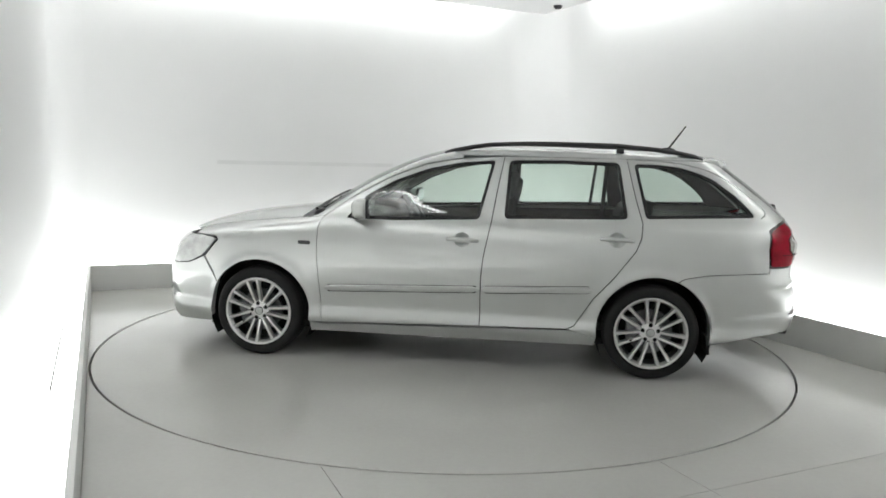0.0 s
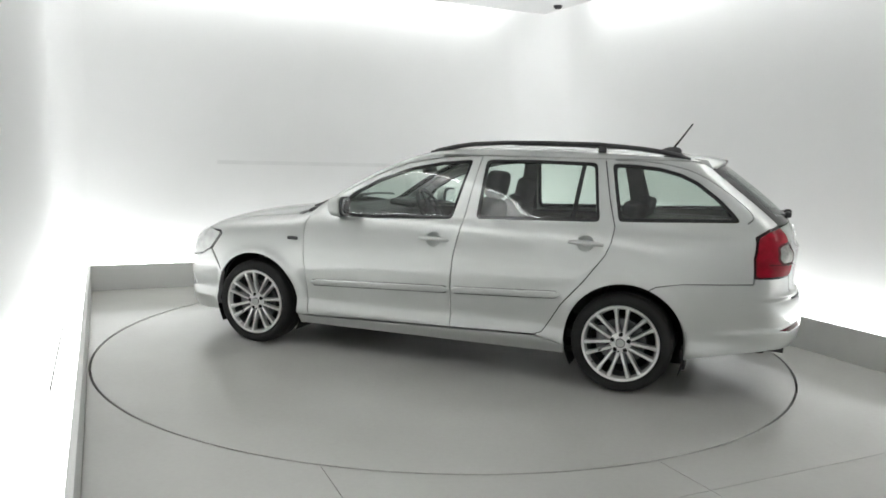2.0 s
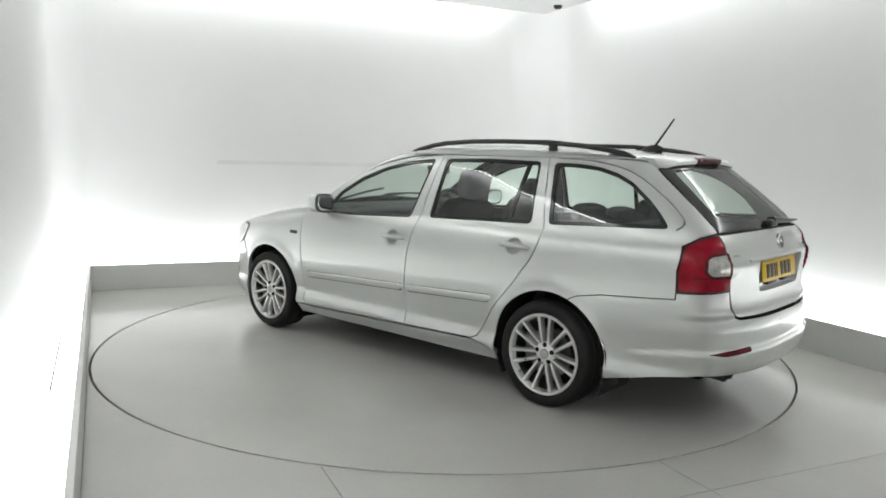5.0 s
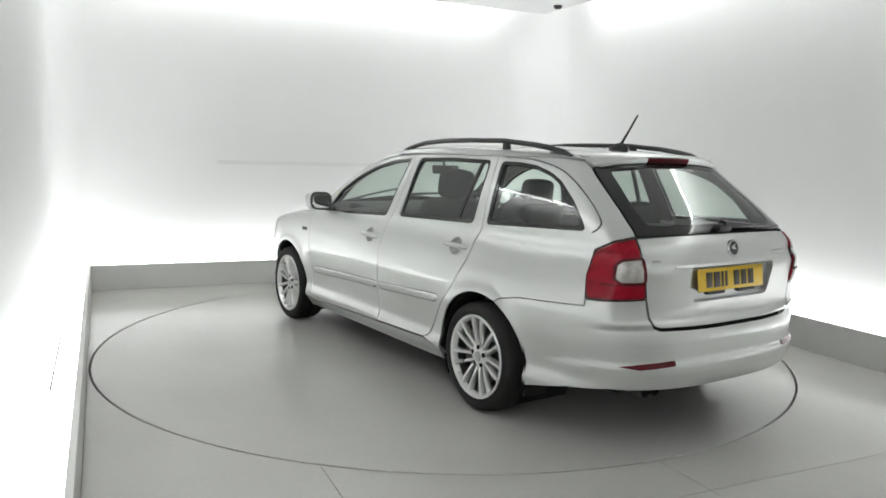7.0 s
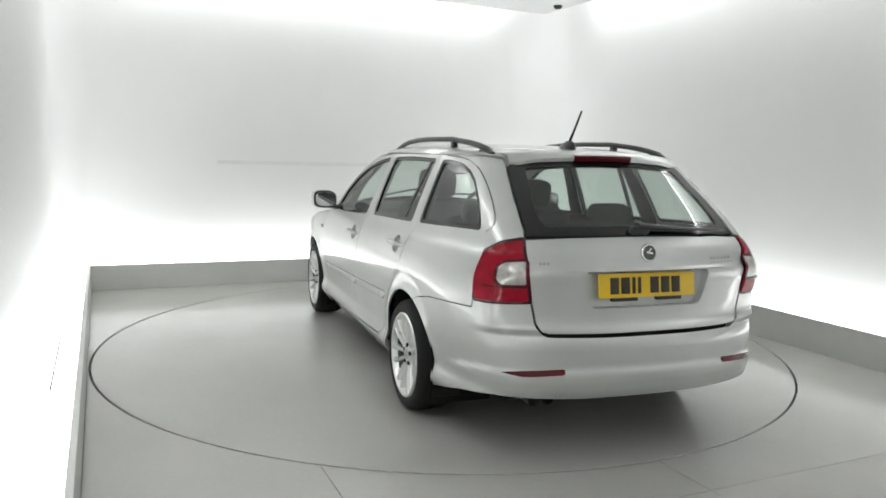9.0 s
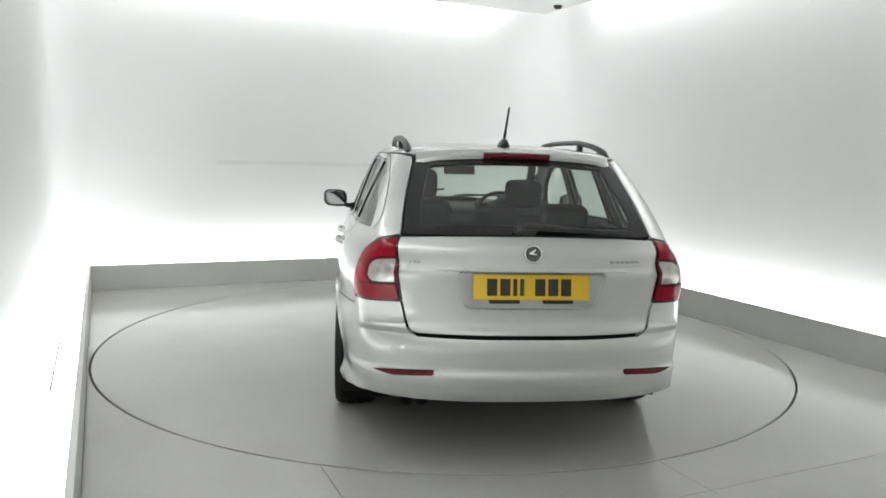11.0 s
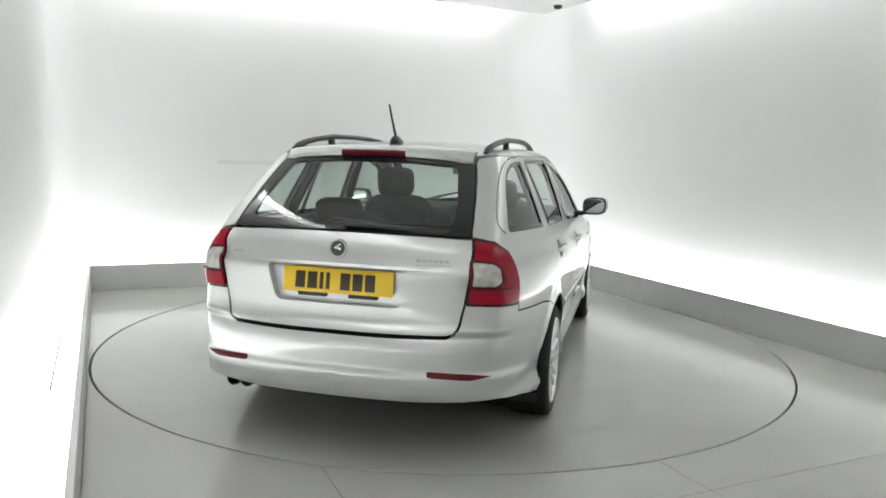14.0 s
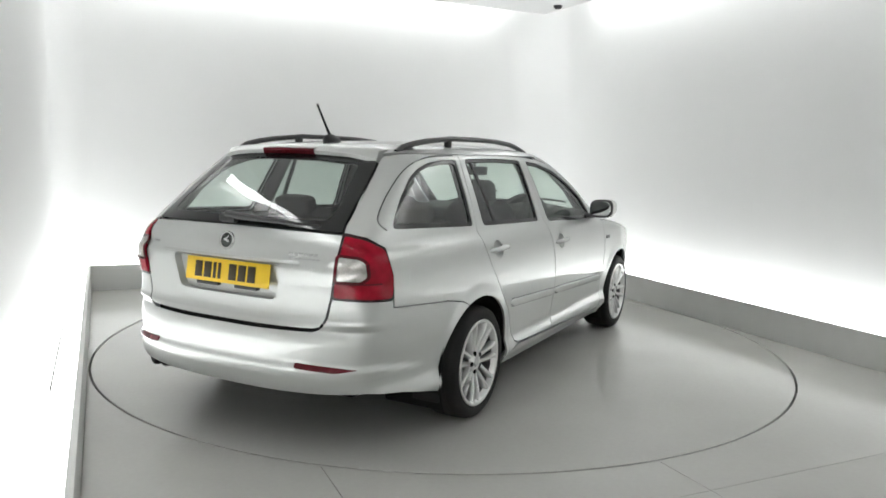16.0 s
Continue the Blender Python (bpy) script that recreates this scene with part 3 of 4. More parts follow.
def build_side(car, right):
    fx, fz = ARCHES[0]
    rx, rz = ARCHES[1]
    # front wing
    arch = [(x, z) for x, z in arc(fx, fz, ARCH_R, 30, 188, 26)]
    side_pts = arch + [(.935, .25)] + FENDER_DOOR[:6]
    outline = [S(x, z) for x, z in side_pts] + [T(.985, .735), T(1.02, .715), T(1.3, .70), T(1.6, .665), T(1.78, .63)] + [S(x, z) for x, z in ((1.80, .80), (1.70, .803), (1.615, .797), (1.60, .775), (1.70, .66), (1.64, .56))]
    wing = shell("front_wing", "round", outline, SILVER, car, right=right, step=.028, gap=.0022, label="silver front wing over the wheel")
    shell("side_repeater", "side", rounded([(.94, .772), (1.025, .774), (1.025, .798), (.94, .798)], .012), PLASTIC, wing, off=.004, depth=.006, gap=0, right=right, label="small dark side repeater lamp")
    # rear quarter with its window
    lamp_edge = [(-2.07, .672, 1.015), (-1.998, .722, .968), (-1.985, .755, .85), (-2.0, .772, .739)]
    outline = wrap_of(DOOR_QUARTER) + wrap_of([(-.945, .256)] + arc(rx, rz, ARCH_R, -9, 112, 24)) + [W(-1.48, .868, .658), W(-1.62, .845, .684), W(-2.0, .775, .706), W(-2.0, .772, .739)]
    outline += [W(*q) for q in lamp_edge[::-1][1:]] + [W(-2.115, .580, 1.035), W(-2.09, .572, 1.062), W(-1.98, .552, 1.148), W(-1.85, .530, 1.25), W(-1.725, .505, 1.352), W(-1.69, .51, 1.376), W(-1.62, .555, 1.388)]
    outline += wrap_of([(-1.5, 1.392), (-1.3, 1.392)])
    hole = rounded(wrap_of(QUARTER_WINDOW), .03)
    seam = wrap_of([(-1.165, 1.385), (-1.40, 1.380), (-1.59, 1.345), (-1.71, 1.291), (-1.84, 1.205), (-1.93, 1.133), (-1.972, 1.09), (-1.974, 1.065), (-1.945, 1.042)])
    groove = ribbon(smoothed(seam), .0058)
    quarter = shell("rear_quarter", "wrap", outline, SILVER, car, holes=[hole, groove], right=right, step=.026, label="silver rear quarter panel round the side window")
    window("wrap", wrap_of(QUARTER_WINDOW), quarter, right)
    # sill
    sill = [(.95, .175), (.945, .25), (.86, .243), (-.2, .276), (-.76, .294), (-.955, .253), (-.945, .19), (-.5, .185)]
    shell("sill", "side", sill, SILVER, car, right=right, off=-.004, depth=.03, label="silver sill under the doors")
    # wheel arch liners
    for (cx, cz), r in ((ARCHES[0], ARCH_R), (ARCHES[1], ARCH_R)):
        bm = bmesh.new()
        s = -1 if right else 1
        a0, a1 = -30, 210
        rows = []
        for y in (.50, .84):
            rows.append([bm.verts.new((cx + (r + .012) * math.cos(radians(a0 + (a1 - a0) * i / 30)), s * y, cz + (r + .012) * math.sin(radians(a0 + (a1 - a0) * i / 30)))) for i in range(31)])
        for i in range(30):
            bm.faces.new((rows[0][i], rows[0][i + 1], rows[1][i + 1], rows[1][i]))
        bm.faces.new(rows[0])
        part("arch_liner", bm, SHELL, car, "black wheel arch liner")
    # mud flap behind the rear wheel, lip before the front wheel
    s = -1 if right else 1
    bm = bmesh.new()
    box(bm, (-1.648, s * .755, .235), (.018, .15, .12), .006, (0, 8, 0))
    part("mud_flap", bm, RUBBER, car, "black rubber mud flap")
    bm = bmesh.new()
    box(bm, (1.668, s * .74, .200), (.018, .11, .045), .006, (0, -12, 0))
    part("wheel_deflector", bm, RUBBER, car, "black rubber lip")
    # mirror
    mirror = blank("door_mirror", car, "silver door mirror with black foot")
    bm = bmesh.new()
    g = bmesh.ops.create_uvsphere(bm, u_segments=24, v_segments=14, radius=1)
    for v in g["verts"]:
        x, y, z = v.co
        sq = lambda a, e: math.copysign(abs(a) ** e, a)
        v.co = (sq(x, .7) * .070 if x > 0 else sq(x, .5) * .03, sq(y, .62) * .092, sq(z, .65) * .067 + y * .006)
    bmesh.ops.transform(bm, matrix=pose(.566, .955, 1.030, 0, 0, 10), verts=bm.verts)
    if right:
        bmesh.ops.scale(bm, vec=(1, -1, 1), verts=bm.verts)
    part("mirror_housing", bm, SILVER, mirror)
    for name, mat, sx, sy, sz, x in (("mirror_rim", PLASTIC, .011, .0915, .0665, .535), ("mirror_glass", MIRROR, .005, .078, .054, .5245)):
        bm = bmesh.new()
        g = bmesh.ops.create_uvsphere(bm, u_segments=24, v_segments=14, radius=1)
        for v in g["verts"]:
            a, b, c = v.co
            v.co = (math.copysign(abs(a) ** .3, a) * sx, math.copysign(abs(b) ** .62, b) * sy, math.copysign(abs(c) ** .65, c) * sz + b * .006)
        bmesh.ops.transform(bm, matrix=pose(x, .955 - (.566 - x) * .18, 1.030, 0, -5 if mat is MIRROR else 0, 10), verts=bm.verts)
        if right:
            bmesh.ops.scale(bm, vec=(1, -1, 1), verts=bm.verts)
        part(name, bm, mat, mirror, "black plastic rim" if mat is PLASTIC else "mirror glass")
    bm = bmesh.new()
    sweep(bm, [(.645, s * .80, .965), (.615, s * .86, .968), (.575, s * .90, .985)], [.04, .03, .028], 12, flat=.6)
    part("mirror_foot", bm, PLASTIC, mirror, "black mirror foot")
    # roof rail
    rail = blank("roof_rail", car, "black roof rail with three feet")
    pts = []
    for x, z in RAIL:
        pts.append((x, s * (.535 - .02 * abs(x + .7)), z))
    bm = bmesh.new()
    sweep(bm, pts, [.012, .018] + [.017] * (len(pts) - 4) + [.020, .012], 10, flat=.9)
    part("rail_bar", bm, PLASTIC, rail)
    for x0, x1, z in RAIL_FEET:
        bm = bmesh.new()
        y = s * (.535 - .02 * abs((x0 + x1) / 2 + .7))
        base = float(meet("top", [((x0 + x1) / 2, abs(y))])[0][2])
        box(bm, ((x0 + x1) / 2, y, (base - .01 + z) / 2), (abs(x1 - x0), .028, z - base + .01), .006)
        part("rail_foot", bm, PLASTIC, rail)


RAIL = [(.10, 1.402), (.04, 1.418), (-.09, 1.447), (-.216, 1.465), (-.45, 1.478), (-.707, 1.481), (-1.04, 1.478), (-1.30, 1.458), (-1.44, 1.440), (-1.54, 1.418), (-1.60, 1.398)]
RAIL_FEET = [(-1.095, -1.045, 1.468), (.05, -.09, 1.425), (-1.44, -1.56, 1.420)]


def build_ends(car):
    # rear bumper
    rx, rz = ARCHES[1]
    half = wrap_of(list(reversed(arc(rx, rz, ARCH_R, 112, 192, 16))))
    half = [W(-1.68, .80, .245)] + half + [W(-1.48, .868, .658), W(-1.62, .845, .684), W(-2.0, .775, .706), W(-2.0, .772, .738), W(-2.19, .572, .748), W(-2.2, .556, .66), W(-2.205, .525, .615), W(-2.21, .49, .602), W(-2.25, .2, .598), (BACK_MID, .598)]
    low = [(BACK_MID, .312), W(-2.25, .3, .314), W(-2.2, .55, .318), W(-2.1, .70, .325), W(-1.9, .77, .295), W(-1.76, .80, .262)]
    half = low + half
    full = half + [(2 * BACK_MID - a, b) for a, b in reversed(half[1:-1])]
    bumper = shell("rear_bumper", "wrap", full, SILVER, car, step=.015, gap=.0026, depth=.03, label="silver rear bumper with a crease between reflectors")
    for right in (False, True):
        ref = [W(-2.158, .697, .441), W(-2.20, .60, .452), W(-2.275, .43, .462), W(-2.275, .43, .437), W(-2.20, .60, .425)]
        shell("reflector", "wrap", rounded(ref, .01), MAROON, bumper, off=.005, depth=.008, step=.015, gap=0, right=right, label="narrow dark red reflector")
    # tailgate
    half = [(BACK_MID, .610), W(-2.25, .2, .610), W(-2.21, .49, .613), W(-2.205, .522, .622), W(-2.2, .55, .66), W(-2.19, .568, .745), W(-2.165, .575, .90), W(-2.115, .577, 1.026), W(-2.16, .4, 1.036), W(-2.2, .2, 1.040), (BACK_MID, 1.042)]
    full = half + [(2 * BACK_MID - a, b) for a, b in reversed(half[1:-1])]
    rec = [W(-2.243, .296, .722), W(-2.225, .314, .80), W(-2.225, .328, .893), W(-2.225, -.328, .893), W(-2.225, -.314, .80), W(-2.243, -.296, .722)]
    rec = rounded(rec, .03)
    gate = shell("tailgate", "wrap", full, SILVER, car, holes=[rec], step=.028, depth=.045, label="silver tailgate with a recess for the number plate")
    shell("plate_recess", "wrap", inset(rec, -.01), SILVER, gate, off=-.038, depth=0, gap=0, label="silver hollow behind the number plate")
    shell("grip_lip", "wrap", [W(-2.22, .42, .905), W(-2.22, .42, .893), W(-2.22, -.42, .893), W(-2.22, -.42, .905)], SILVER, gate, off=.006, depth=.012, gap=0, label="silver grip strip above the number plate")
    # rear window
    half = [(BACK_MID, 1.044), W(-2.2, .2, 1.042), W(-2.15, .4, 1.038), W(-2.112, .575, 1.034), W(-2.09, .567, 1.062), W(-1.98, .546, 1.148), W(-1.85, .524, 1.25), W(-1.73, .50, 1.350), W(-1.74, .44, 1.362), W(-1.78, .2, 1.378), (BACK_MID, 1.382)]
    full = half + [(2 * BACK_MID - a, b) for a, b in reversed(half[1:-1])]
    ins = [(BACK_MID, 1.085), W(-2.15, .3, 1.082), W(-2.11, .49, 1.08), W(-2.03, .49, 1.145), W(-1.90, .465, 1.26), W(-1.80, .44, 1.335), W(-1.82, .2, 1.352), (BACK_MID, 1.355)]
    ins = rounded(ins + [(2 * BACK_MID - a, b) for a, b in reversed(ins[1:-1])], .025)
    shell("window_border", "wrap", full, GLOSS_BLACK, gate, holes=[ins], off=-.002, step=.028, label="black glossy border of the rear window")
    shell("rear_window", "wrap", inset(ins, -.01), REAR_GLASS, gate, off=-.005, depth=0, step=.04, gap=0, label="tinted rear window glass")
    # roof spoiler over the window
    spoiler = blank("roof_spoiler", gate, "silver spoiler lip above the rear window")
    bm = bmesh.new()
    rows = []
    for i in range(25):
        y = -.485 + .97 * i / 24
        x = -1.800 + .45 * abs(y) ** 3 + .035 * max(0, abs(y) - .44) / .08
        zt = float(meet("top", [(-1.62, y)])[0][2]) + .003
        z = 1.399 - .10 * y * y - .012 * max(0, abs(y) - .38) / .1
        rows.append([bm.verts.new(q) for q in ((-1.62, y, zt), (-1.70, y, (zt + z + .012) / 2 + .006), (x + .012, y, z + .006), (x, y, z - .004), (x + .006, y, z - .022), (x + .09, y, z - .03))])
    for a, b in zip(rows, rows[1:]):
        for j in range(5):
            bm.faces.new((a[j], a[j + 1], b[j + 1], b[j]))
    bm.faces.new(rows[0])
    bm.faces.new(rows[-1][::-1])
    part("spoiler_skin", bm, SILVER, spoiler)
    bm = bmesh.new()
    rows = []
    for i in range(11):
        y = -.165 + .33 * i / 10
        x, z = -1.7975 + .45 * abs(y) ** 3, 1.398 - .10 * y * y
        rows.append([bm.verts.new((x + dx, y, z + dz)) for dx, dz in ((.03, .012), (-.003, .006), (-.005, -.006), (.004, -.022), (.03, -.026))])
    for a, b in zip(rows, rows[1:]):
        for j in range(4):
            bm.faces.new((a[j], a[j + 1], b[j + 1], b[j]))
    part("brake_light", bm, MAROON, spoiler, "red high brake light")
    # wiper
    wiper = blank("rear_wiper", gate, "black rear wiper lying along the window's foot")
    ym = [.04, -.06, -.18, -.32, -.47]
    pth = []
    for i, y in enumerate(ym):
        q = meet("wrap", [W(-2.16 + .1 * abs(y), y, 1.074 - .006 * i)])[0]
        pth.append((q[0] - .022, q[1], q[2] + .012))
    bm = bmesh.new()
    sweep(bm, pth, [.026, .024, .016, .011, .007], 10, flat=.7)
    part("wiper_arm", bm, PLASTIC, wiper)
    bm = bmesh.new()
    q = meet("wrap", [W(-2.16, .0, 1.062)])[0]
    box(bm, (q[0] - .014, .03, 1.068), (.04, .10, .042), .014)
    part("wiper_hub", bm, PLASTIC, wiper)
    # number plate
    plate = blank("number_plate", gate, "yellow rear number plate with dark bars")
    tilt = 8
    bm = bmesh.new()
    box(bm, (-2.231, 0, .822), (.006, .52, .111), .0025, (0, tilt, 0))
    part("plate", bm, PLATE_YELLOW, plate)
    x = .20
    for i in range(7):
        w = .018 if i in (2, 3) else .046
        bm = bmesh.new()
        box(bm, (-2.235, x - w / 2, .822), (.003, w, .075), .001, (0, tilt, 0))
        part("print_bar", bm, BAR_BLACK, plate)
        x -= w + (.05 if i == 3 else .012)
    for y in (.12, -.12):
        bm = bmesh.new()
        box(bm, (-2.228, y, .7585), (.026, .135, .017), .003)
        part("plate_clip", bm, PLASTIC, plate, "black clip under the plate")
    # round badge and letter bars
    bm = bmesh.new()
    rings = lathe(bm, [(.043, .004), (.043, -.006), (.040, -.010), (.034, -.010)], 32)
    p = meet("wrap", [(BACK_MID, .968)])[0]
    n = normals_at(p[None])[0]
    place = Matrix.Translation(p) @ Vector((0, -1, 0)).rotation_difference(Vector(n)).to_matrix().to_4x4()
    bmesh.ops.transform(bm, matrix=place, verts=bm.verts)
    part("badge_ring", bm, CHROME, gate, "round chrome badge ring")
    bm = bmesh.new()
    rings = lathe(bm, [(.035, .004), (.035, -.007), (.012, -.009), (.001, -.009)], 32)
    bmesh.ops.transform(bm, matrix=place, verts=bm.verts)
    part("badge_disc", bm, BADGE, gate, "dark round badge")
    bm = bmesh.new()
    box(bm, (0, -.010, 0), (.034, .004, .010), .002, (0, 25, 0))
    box(bm, (.006, -.010, .012), (.022, .004, .008), .002, (0, -30, 0))
    bmesh.ops.transform(bm, matrix=place, verts=bm.verts)
    part("badge_mark", bm, CHROME, gate, "plain chrome mark")
    for y0, count, w, z in ((.54, 3, .014, .925), (-.36, 6, .020, .935), (-.36, 7, .018, .912)):
        for i in range(count):
            y = y0 - i * (w + .006)
            p = meet("wrap", [W(-2.2, y, z)])[0]
            bm = bmesh.new()
            box(bm, (0, 0, 0), (.004, w, .014), .001)
            bmesh.ops.transform(bm, matrix=Matrix.Translation(p) @ pose(0, 0, 0, 0, 0, math.degrees(math.atan2(*(normals_at(p[None])[0][[1, 0]] * [-1, -1])))), verts=bm.verts)
            part("letter_bar", bm, BAR_GREY, gate)
    # tail lamps
    for right in (False, True):
        outer = [W(-2.19, .572, .750), W(-2.0, .772, .742), W(-1.985, .757, .85), W(-1.998, .724, .966), W(-2.07, .672, 1.013), W(-2.118, .580, 1.032), W(-2.165, .578, .90)]
        clear = [W(-2.18, .592, .835), W(-2.125, .678, .832), W(-2.098, .690, .852), W(-2.095, .678, .908), W(-2.108, .655, .926), W(-2.165, .592, .935)]
        swell = lambda p: .010 * np.clip((p[:, 2] - .75) / .05, 0, 1) * np.clip((1.0 - p[:, 2]) / .1, 0, 1)
        lamp = shell("tail_lamp", "wrap", rounded(outer, .02), RED_LAMP, car, holes=[rounded(clear, .009)], off=.004, depth=.03, step=.018, gap=.007, right=right, bulge=swell, label="red tail lamp with a clear lens in its middle")
        shell("clear_lens", "wrap", inset(rounded(clear, .009), .001), CLEAR_LAMP, lamp, off=.0035, depth=.02, step=.015, gap=0, right=right, bulge=swell, label="clear reversing light lens")
        shell("lens_frame", "wrap", inset(rounded(clear, .009), -.012), MAROON, lamp, holes=[rounded(clear, .009)], off=.0045, depth=.006, step=.015, gap=0, right=right, bulge=swell, label="dark red frame round the clear lens")
        shell("lower_band", "wrap", [W(-2.175, .585, .828), W(-2.06, .74, .824), W(-2.06, .74, .818), W(-2.175, .585, .822)], MAROON, lamp, off=.0125, depth=.004, step=.02, gap=0, right=right, bulge=swell, label="dark line across the lamp")
        shell("lamp_seal", "wrap", inset(rounded(outer, .02), -.006), DARK_LAMP, lamp, off=-.002, depth=.01, step=.03, gap=0, right=right, label="dark seal round the lamp")
    # exhaust
    for y in (.54, .47):
        bm = bmesh.new()
        sweep(bm, [(-1.9, y, .32), (-2.1, y, .317), (-2.192, y, .312)], .033, 16, caps=False)
        sweep(bm, [(-1.9, y, .32), (-2.1, y, .317), (-2.193, y, .312)], .029, 16, caps=False)
        part("exhaust_pipe", bm, STEEL, car, "dull dark exhaust pipe")
    bm = bmesh.new()
    box(bm, (-1.88, -.25, .315), (.40, .6, .10), .04)
    part("silencer", bm, SHELL, car, "dark silencer under the tail")
    # front bumper
    fx, fz = ARCHES[0]
    half = wrap_of(arc(fx, fz, ARCH_R, -8, 30, 8)) + [W(1.70, .82, .655), W(1.822, .795, .604), W(1.958, .735, .586), W(2.05, .62, .60), W(2.15, .3, .61), (FRONT_MID, .61)]
    low = [(FRONT_MID, .185), W(2.15, .3, .185), W(2.05, .6, .185), W(1.85, .75, .19), W(1.68, .79, .195)]
    half = low + half
    full = half + [(2 * FRONT_MID - a, b) for a, b in reversed(half[1:-1])]
    bumper = shell("front_bumper", "wrap", full, SILVER, car, step=.03, gap=.0015, depth=.03, label="silver front bumper")
    for right in (False, True):
        fog = [W(1.90, .74, .355), W(2.05, .60, .33), W(2.05, .60, .43), W(1.96, .70, .44)]
        shell("fog_lamp", "wrap", rounded(fog, .03), HEADLAMP, bumper, off=.004, depth=.01, step=.02, gap=0, right=right, label="clear fog lamp in the bumper")
        head = [W(1.60, .835, .785), W(1.70, .82, .665), W(1.822, .795, .609), W(1.958, .735, .592), W(2.05, .62, .605), W(2.10, .50, .62), W(2.05, .50, .76), W(1.946, .66, .795), W(1.806, .777, .798), W(1.70, .81, .800)]
        shell("headlamp", "wrap", rounded(head, .03), HEADLAMP, car, off=.002, depth=.02, step=.02, gap=.001, right=right, label="clear headlamp wrapping round the corner")
    grille = [W(2.12, .48, .625), W(2.06, .48, .76)]
    shell("grille", "wrap", grille[:1] + [(2 * FRONT_MID - grille[0][0], .625), (2 * FRONT_MID - grille[1][0], .76)] + grille[1:], PLASTIC, car, off=-.004, step=.03, label="black radiator grille")


def build_top(car):
    left_edge = [S(x, 1.3915) for x in (-.05, -.3, -.6, -.9, -1.2, -1.45, -1.60)]
    half = [(.10, ROOF_MID), T(.095, .2), T(.075, .4), T(.045, .55)] + left_edge + [T(-1.70, .46), T(-1.72, .3), (-1.73, ROOF_MID)]
    full = half + [(a, 2 * ROOF_MID - b) for a, b in reversed(half[1:-1])]
    roof = shell("roof", "round", full, SILVER, car, step=.04, gap=.0012, label="silver roof panel")
    lining = [(a, b) for a, b in inset(full, .05)]
    shell("headlining", "round", lining, LINING, roof, off=-.035, depth=0, step=.06, gap=0, label="light grey headlining")
    # windscreen
    screen = [T(.985, .72), T(.80, .685), T(.55, .645), T(.30, .605), T(.055, .545)]
    half = [(1.03, ROOF_MID), T(1.025, .3), T(1.0, .6)] + screen + [T(.085, .4), T(.105, .2), (.11, ROOF_MID)]
    full = half + [(a, 2 * ROOF_MID - b) for a, b in reversed(half[1:-1])]
    hole = rounded(inset(full, .05), .05)
    border = shell("windscreen", "round", full, GLOSS_BLACK, car, holes=[hole], off=-.003, step=.04, label="windscreen with black border")
    shell("windscreen_pane", "round", inset(hole, -.01), GLASS, border, off=-.006, depth=0, step=.06, gap=0, label="tinted windscreen glass")
    # pillars beside it
    for right in (False, True):
        outline = [S(x, z) for x, z in FENDER_DOOR[5:] + DOOR_TOP[:-1]] + [S(-.05, 1.393)] + [T(.045, .553)] + screen[::-1] + [T(.985, .735)]
        shell("windscreen_pillar", "round", outline, SILVER, car, right=right, step=.025, label="silver windscreen pillar")
    # bonnet
    half = [(2.03, ROOF_MID), T(2.01, .25), T(1.95, .45), T(1.86, .58), T(1.78, .622), T(1.6, .657), T(1.3, .692), T(1.05, .708), T(1.04, .5), T(1.055, .3), (1.06, ROOF_MID)]
    full = half + [(a, 2 * ROOF_MID - b) for a, b in reversed(half[1:-1])]
    shell("bonnet", "round", full, SILVER, car, step=.035, label="silver bonnet")
    cowl = [(1.055, ROOF_MID), T(1.05, .3), T(1.035, .5), T(1.045, .70), T(.99, .715), T(1.0, .6), T(1.025, .3), (1.03, ROOF_MID)]
    full = cowl + [(a, 2 * ROOF_MID - b) for a, b in reversed(cowl[1:-1])]
    shell("cowl", "round", full, PLASTIC, car, off=-.008, step=.03, gap=0, label="black cowl under the windscreen")
    for y0 in (.55, -.05):
        bm = bmesh.new()
        pth = []
        for i in range(8):
            y = y0 - .5 * i / 7
            q = meet("top", [(1.0 - .015 * i, abs(y))])[0]
            pth.append((q[0], y, q[2] + .012))
        sweep(bm, pth, [.012] * 3 + [.008] * 5, 8)
        part("front_wiper", bm, PLASTIC, car, "black windscreen wiper")
    # aerial
    aerial = blank("aerial", car, "black whip aerial on the roof")
    z = float(meet("top", [(-1.44, 0)])[0][2])
    bm = bmesh.new()
    g = bmesh.ops.create_uvsphere(bm, u_segments=16, v_segments=10, radius=1)
    for v in g["verts"]:
        v.co = (v.co.x * .075 - max(0, v.co.z) * .02, v.co.y * .034 * (1 - .4 * max(0, v.co.z)), max(v.co.z, -.1) * .042)
    bmesh.ops.translate(bm, vec=(-1.43, 0, z), verts=bm.verts)
    part("aerial_foot", bm, PLASTIC, aerial)
    bm = bmesh.new()
    sweep(bm, [(-1.45, 0, z + .03), (-1.50, 0, z + .10), (-1.565, 0, z + .195)], [.008, .006, .005], 8)
    part("aerial_rod", bm, RUBBER, aerial)


